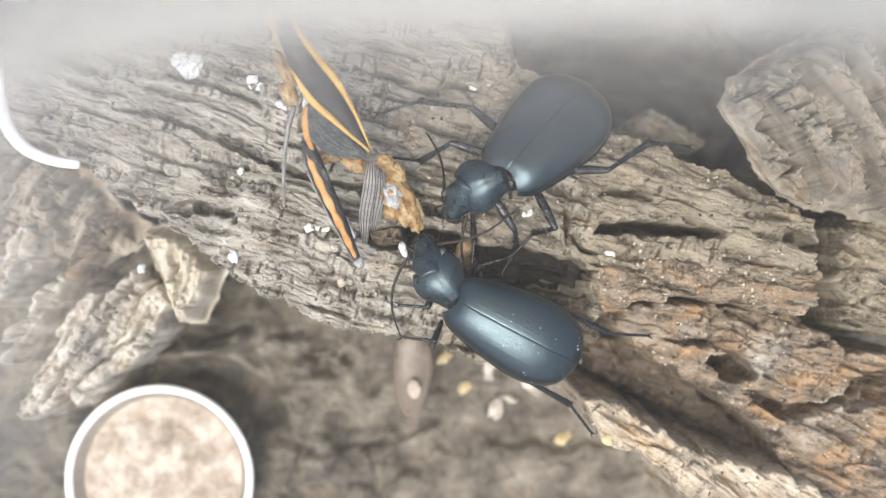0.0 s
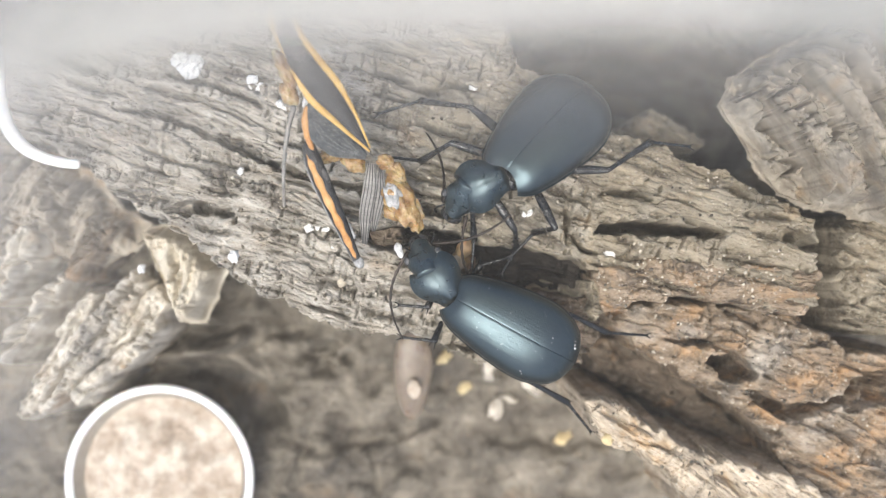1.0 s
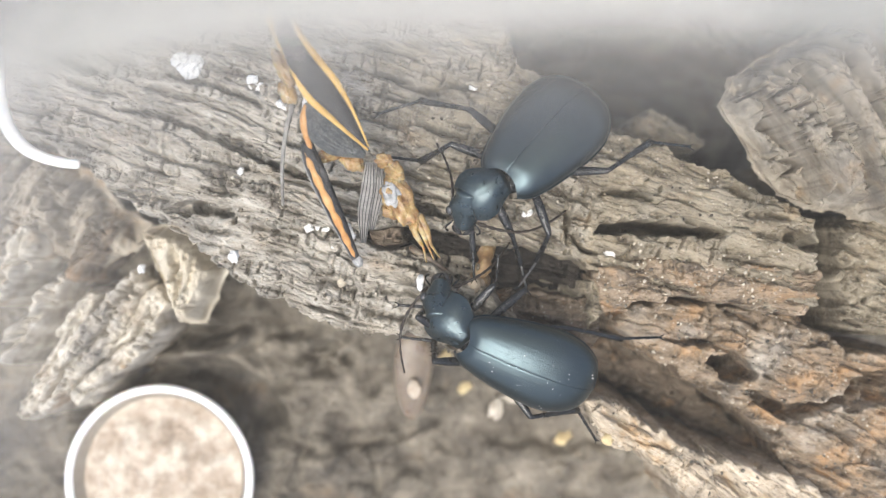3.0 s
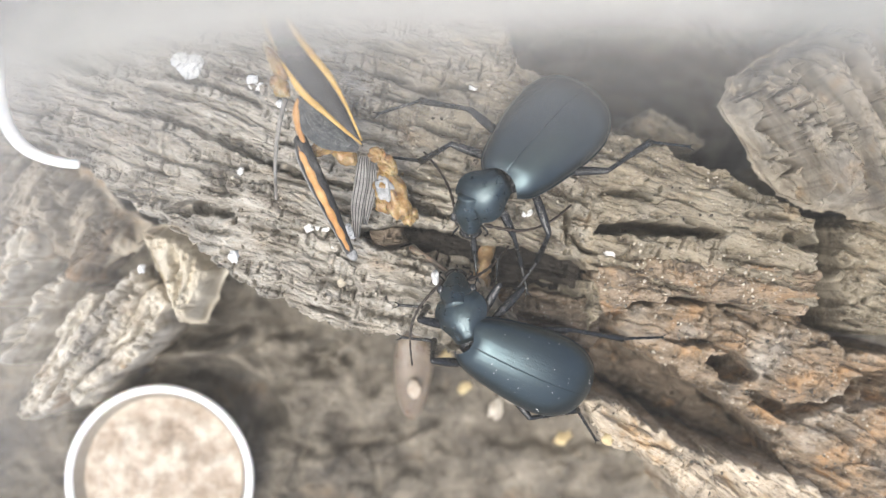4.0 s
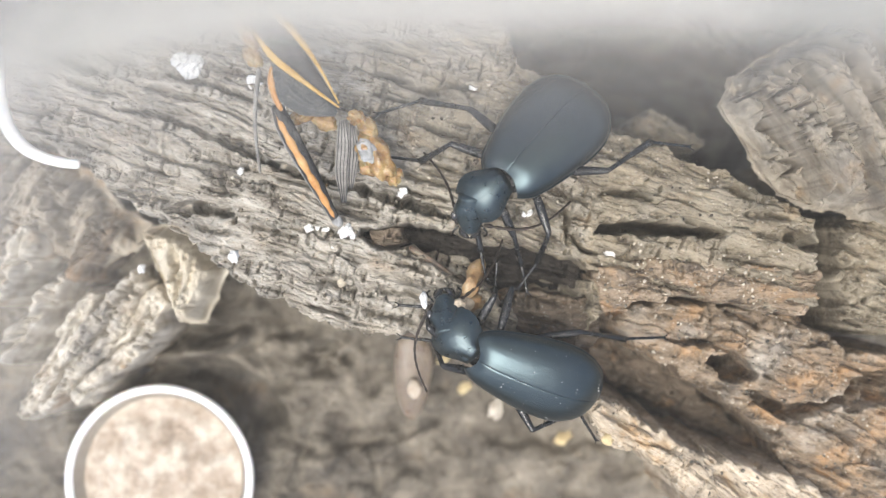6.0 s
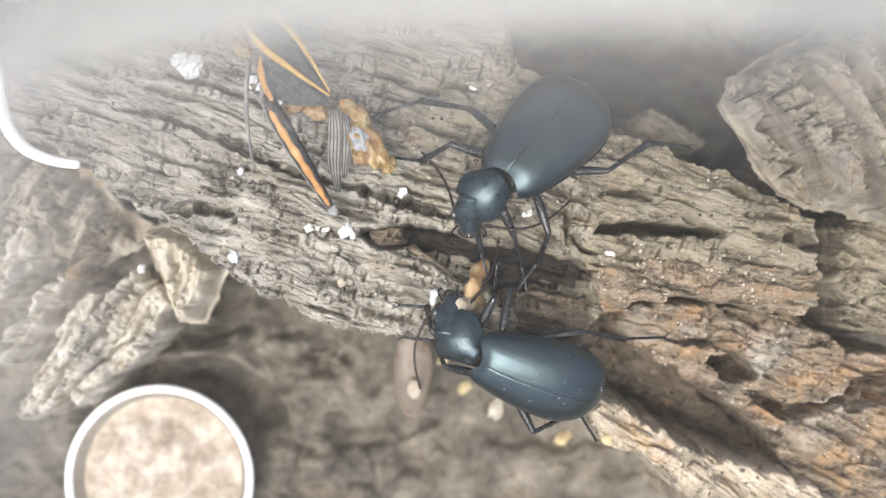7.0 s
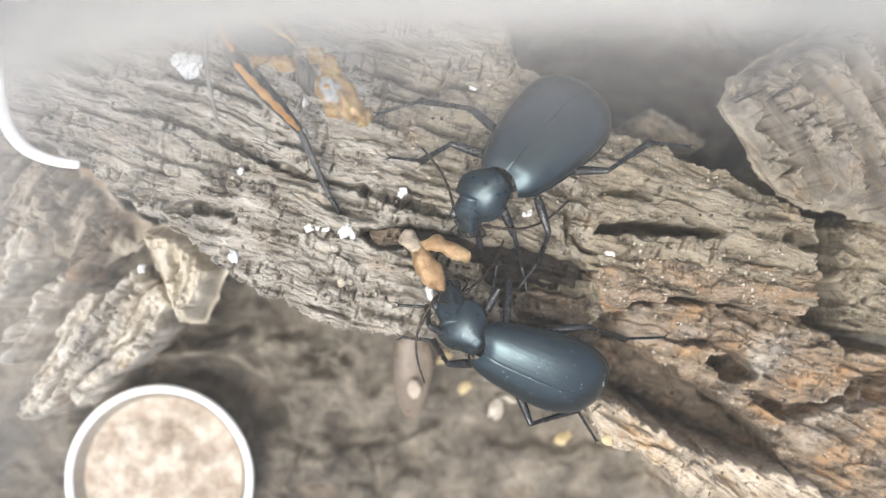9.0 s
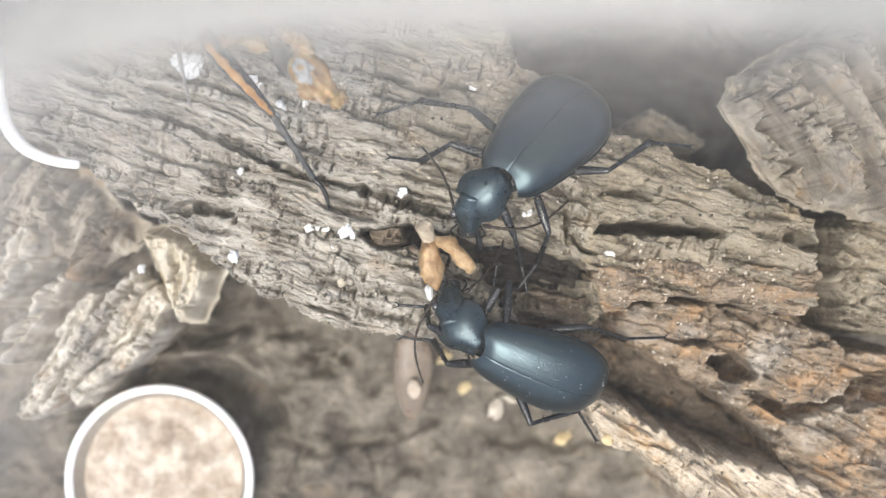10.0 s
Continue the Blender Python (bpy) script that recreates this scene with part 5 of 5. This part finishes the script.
def motions():
    still = lambda a, b: [(0, *a, *b)]
    move_beetle(
        lower_beetle,
        [(0, *(2.04, -5.92, 13.5), *(15.95, -13.26, 13), 0), (0.5, *(1.85, -5.73, 13.5), *(15.7, -13.26, 13), 0), (1, *(1.78, -5.67, 13.5), *(15.63, -13.2, 13), 0),
         (1.5, *(1.78, -5.86, 13.5), *(15.7, -13.07, 13), 0), (2.1, *(1.78, -6.05, 13.5), *(15.76, -13.2, 13), 0), (2.2, *(1.97, -6.37, 13.5), *(16.15, -13.52, 13), -2), (2.3, *(2.29, -7.12, 13.7), *(16.79, -13.9, 13), -8), (2.4, *(2.66, -9.44, 14), *(17.36, -13.71, 13), -20), (2.5, *(2.79, -11.34, 14), *(17.88, -14.22, 13), -32), (2.6, *(2.41, -10.7, 14), *(17.23, -14.54, 13), -22),
         (2.7, *(3.17, -10.2, 14), *(17.04, -15.06, 13), -16), (4, *(3.42, -10.39, 14), *(17.7, -16.98, 11), -10), (4.5, *(3.74, -10.77, 14), *(17.96, -17.2, 11), -18),
         (5, *(3.99, -11.46, 14), *(18.35, -17.3, 11), -19), (5.5, *(4.12, -11.65, 14), *(18.35, -17.3, 11), -19), (7, *(4.5, -12.03, 14), *(18.88, -17.2, 11), -20),
         (7.5, *(5, -11.78, 14), *(19.47, -16.9, 11), -20), (7.9, *(5, -10.89, 14), *(19.27, -16.4, 11), -23), (8.5, *(4.88, -10.9, 14), *(19.27, -16.6, 11), -24), (10, *(4.81, -10.9, 14), *(19.14, -16.6, 11), -24)],
        [(0, *(0.13, -3.86, 14), 0), (1, *(-0.25, -3.67, 14), 0), (2.1, *(-0.13, -4.12, 14), 0), (2.3, *(0.38, -5.64, 14), -4), (2.4, *(0.8, -7.66, 14), -10), (2.5, *(0.9, -9.5, 14), -16), (2.6, *(1.0, -8.9, 14), -12), (4, *(2.53, -8.36, 14), -8), (4.5, *(2.53, -9.12, 14), -8),
         (5, *(2.53, -10.07, 14), -8), (5.5, *(2.53, -10.26, 14), -8), (7, *(2.85, -10.77, 14), -8), (7.5, *(3.61, -10.32, 14), -8), (7.9, *(3.23, -9.56, 14), -8), (10, *(2.98, -9.37, 14), -8)],
        [(0, *(-2.74, 2.41, 11.5), 0), (1, *(-3.19, 2.02, 11.5), 0), (2.1, *(-2.22, 2.02, 11.5), 0), (2.4, *(-0.52, -1.89, 11.5), -6), (2.5, *(-0.65, -2.87, 11.5), -10), (4, *(1.5, -3.19, 11.5), 0), (4.5, *(1.63, -3.71, 11.5), 0),
         (5, *(1.17, -4.11, 11.5), 0), (5.5, *(-0.13, -4.63, 11.5), 0), (7, *(1.5, -4.76, 11.5), 0), (7.5, *(3.45, -4.76, 11.5), 0), (7.9, *(0.98, -3.58, 11.5), 0), (10, *(0.72, -3.71, 11.5), 0)],
        {("front", 1): still((-1.84, -6.78, 10.6), (-5.55, -6.54, 10.3)), ("front", -1): [(0, *(4.37, -1.92, 10), *(6.36, -1.39, 10)), (2.1, *(4.37, -1.92, 10), *(6.36, -1.39, 10)), (2.6, *(6.23, -3.91, 10), *(6.33, -2.24, 10.5)), (10, *(5.79, -5.2, 10.6), *(6.13, -2.28, 11.5))],
         ("middle", 1): still((-1.06, -10.8, 10), (-3.91, -10.47, 10)), ("middle", -1): still((6.8, -7.4, 8.6), (5.6, -6.2, 8.4)),
         ("hind", 1): still((16.12, -19.31, 8), (18.04, -22.31, 6.5)), ("hind", -1): still((21.75, -10.77, 8), (27.68, -10.74, 6.5))},
        {1: [(0, *(-4.59, -8.85, 11)), (2.1, *(-4.46, -8.85, 11)), (2.5, *(-4.46, -14.22, 11)), (4.5, *(-3.34, -14.03, 11)), (5.5, *(-1.57, -15.34, 11)), (7.5, *(-2.75, -16.19, 11)), (8, *(-1.9, -15.66, 11)), (10, *(-2.23, -15.34, 11))],
         -1: [(0, *(3.42, 2.28, 14)), (2.1, *(3.42, 2.28, 14)), (2.5, *(5.57, -0.93, 10)), (10, *(5.6, -0.6, 9.5))]}, spread=((0, 0.0, -1.0, -0.3), (2.0, 0.0, -1.0, -0.3), (2.3, 0.9, -0.5, 0.6), (2.6, 0.0, 0.3, 1.0), (10, 0.0, 0.3, 1.0)))
    move_beetle(
        upper_beetle,
        [(0, *(7.2, 8.25, 15.6), *(17.7, 19.3, 11.0), 14), (2.0, *(7.2, 8.25, 15.6), *(17.7, 19.3, 11.0), 14), (2.5, *(7.1, 7.95, 15.6), *(17.7, 19.3, 11.0), 14), (10, *(7.2, 8.1, 15.6), *(17.7, 19.3, 11.0), 14)],
        [(0, *(4.41, 7.15, 15.6), 0), (2.0, *(4.41, 7.15, 15.6), 0), (2.5, *(4.29, 6.4, 15.6), 0), (4, *(4.85, 6.28, 15.6), 0), (10, *(4.79, 6.28, 15.6), 0)],
        [(0, *(0.26, 2.64, 12.5), 0), (1.8, *(0.26, 2.64, 12.5), 0), (2.1, *(0.9, 2.38, 12.5), 0), (2.5, *(1.35, 1.35, 12.5), 0), (4, *(3.16, 0.71, 12.5), 0), (10, *(2.71, 0.71, 12.5), 0)],
        {("front", 1): [(0, *(8.55, 0.07, 10), *(7.89, -1.13, 10)), (2.0, *(8.55, 0.07, 10), *(7.89, -1.13, 10)), (2.4, *(9.28, -2.19, 10), *(9.68, -4.24, 10)), (10, *(9.28, -2.19, 10), *(9.68, -4.24, 10))],
         ("front", -1): [(0, *(3.58, 0.6, 10), *(3.38, -2.25, 10)), (2.0, *(3.58, 0.6, 10), *(3.38, -2.25, 10)), (2.5, *(3.05, -4.24, 10), *(3.58, -6.89, 10)), (4.6, *(3.71, -2.58, 10), *(4.71, -5.9, 10)), (5, *(4.37, -1.92, 10), *(5.43, -5.9, 10)), (10, *(4.37, -1.26, 10), *(5.17, 0.07, 10))],
         ("middle", 1): [(0, *(10.55, 1.9, 11), *(7.89, -1.06, 10)), (2.0, *(10.55, 1.9, 11), *(7.89, -1.06, 10)), (2.4, *(10.88, -1.38, 11), *(7.03, -7.09, 10)), (10, *(11.01, -1.57, 11), *(7.16, -6.89, 10))],
         ("middle", -1): still((-2.56, 10.2, 11), (-4.5, 10.5, 10.5)),
         ("hind", 1): still((23.45, 12.11, 13), (32.54, 11.6, 10)), ("hind", -1): still((-2.56, 17.2, 11), (-5.5, 16.4, 10.5))},
        {1: [(0, *(4.02, -1.23, 12)), (2.0, *(4.02, -1.23, 12)), (2.5, *(9.35, 3.59, 13)), (10, *(11.6, 4.81, 13))],
         -1: [(0, *(-0.91, 9.14, 12)), (2.0, *(-0.91, 9.14, 12)), (2.5, *(0.39, 8.49, 12)), (4, *(-1.56, 9.66, 12)), (5.5, *(-1.04, 8.49, 12)), (7.5, *(-1.75, 9.46, 12)), (8.5, *(-3.18, 13.03, 12)), (10, *(-3.18, 13.35, 12))]})

    drag = [(0, *(-7.76, 10.09, 17), 0), (2.4, *(-7.76, 10.09, 17), 0), (4, *(-8.68, 10.88, 17), 0), (4.5, *(-9.66, 11.98, 17), 1), (5, *(-10.39, 13.39, 17), 3), (5.5, *(-10.57, 14.24, 17), 4.5),
            (7, *(-11.92, 16, 17.4), 7), (7.5, *(-11.96, 16.91, 18), 8), (8, *(-12.22, 18.73, 21), 9), (8.5, *(-13.18, 19.12, 22.5), 10), (9, *(-14.42, 20, 23.5), 10), (9.5, *(-16.08, 21.1, 24.2), 10), (10, *(-16.94, 21.66, 24.6), 10)]
    knee_way = [(0, *(-9.72, -1.48, 12.6)), (2.4, *(-9.72, -1.48, 12.6)), (4, *(-10.43, -0.71, 12.6)), (4.5, *(-11.33, 0.39, 12.6)), (5, *(-11.78, 2.32, 12.6)), (5.5, *(-12.23, 3.41, 12.6)), (7, *(-13.42, 5.84, 12.8)), (7.5, *(-13.52, 6.95, 13.4)),
                (8, *(-14.69, 12.82, 12.5)), (8.5, *(-15.39, 13, 12.2)), (9, *(-16.14, 13.28, 12)), (9.5, *(-17.63, 13.8, 12)), (10, *(-18.6, 14.26, 12))]
    body, shin, thigh = [], [], []
    foot = [(0, -12.9, 5.2, 9.5), (8, -12.9, 5.2, 9.5), (10, -12.06, 3.74, 11)]
    for t in TIMES:
        x, y, z, a = sample(drag, t)
        m = Matrix.Translation((x, y, z)) @ Matrix.Rotation(radians(a), 4, "Z")
        body.append((t, metres(m)))
        limb = aim(HIP, m.inverted() @ Vector(sample(knee_way, t)) - HIP)
        thigh.append((t, metres(limb)))
        knee = limb @ Vector((THIGH, 0, 0))
        k = float(smooth(7.5, 8.0, np.array(t)))
        q1 = aim(knee, limb @ Vector((1.5, 0.1, -2.2)) - knee)
        q2 = aim(knee, m.inverted() @ Vector(sample(foot, t)) - knee)
        turn = q1.to_quaternion().slerp(q2.to_quaternion(), k).to_matrix().to_4x4()
        turn.translation = knee
        shin.append((t, metres(turn)))
    walk(hopper, body)
    walk(hopper_shin, shin)
    walk(hopper_thigh, thigh)
    lie = [(0, *rel((-8.97, 0.58, 13), HOPPER)), (7.2, *rel((-8.97, 0.58, 13), HOPPER)), (8.0, *rel((-8.99, 7.22, 7.5), HOPPER)), (10, *rel((-8.88, 8.27, 7.2), HOPPER))]
    walk(hopper_wing, [(t, metres(aim(WING, Vector(sample(lie, t)) - WING))) for t in TIMES])
    carry = [(0, *(1.92, -0.27, 6.8), 70, 66), (2.0, *(1.92, -0.27, 6.8), 70, 66), (2.4, *(4.01, -2.56, 6.2), 72, 74), (4.5, *(4.01, -2.83, 6.2), 75, 74), (5, *(3.22, -4.29, 9), 82, 60), (5.5, *(2.79, -4.98, 9.8), 85, 56), (7, *(3.06, -4.98, 9.8), 80, 56), (7.4, *(4.15, -5.16, 9), 62, 58),
             (7.5, *(4.26, -4.59, 9.6), 56, 50), (7.6, *(2.98, -2.53, 12), 30, 24), (7.8, *(0.38, -0.7, 14), 12, 0), (8.2, *(-0.63, -0.38, 14), 16, 0), (9, *(-1.27, -0.57, 14), 24, 0), (9.5, *(-0.89, -0.38, 14), 12, 0), (10, *(-0.32, -0.32, 14), 0, 0)]
    rows = []
    for t in TIMES:
        x, y, z, a, b = sample(carry, t)
        rows.append((t, metres(Matrix.Translation((x, y, z)) @ Matrix.Rotation(radians(a), 4, "Z") @ Matrix.Rotation(radians(b), 4, "X"))))
    walk(scrap, rows)
    root = Vector(rel((-2.93, 3.38, 13.5), HOPPER))
    pull = [(0, *rel((-4.61, 7.11, 13), HOPPER)), (2.1, *rel((-4.61, 7.11, 13), HOPPER)), (2.4, *rel((-0.78, -0.91, 12), HOPPER)), (2.7, *rel((-0.78, -1.36, 12), HOPPER)), (3.6, *rel((-2.32, 0.06, 12.5), HOPPER)), (4.2, *rel((-2.91, 3.12, 6), HOPPER)), (10, *rel((-2.91, 3.12, 6), HOPPER))]
    walk(tatter, [(t, metres(aim(root, Vector(sample(pull, t)) - root))) for t in TIMES])


motions()
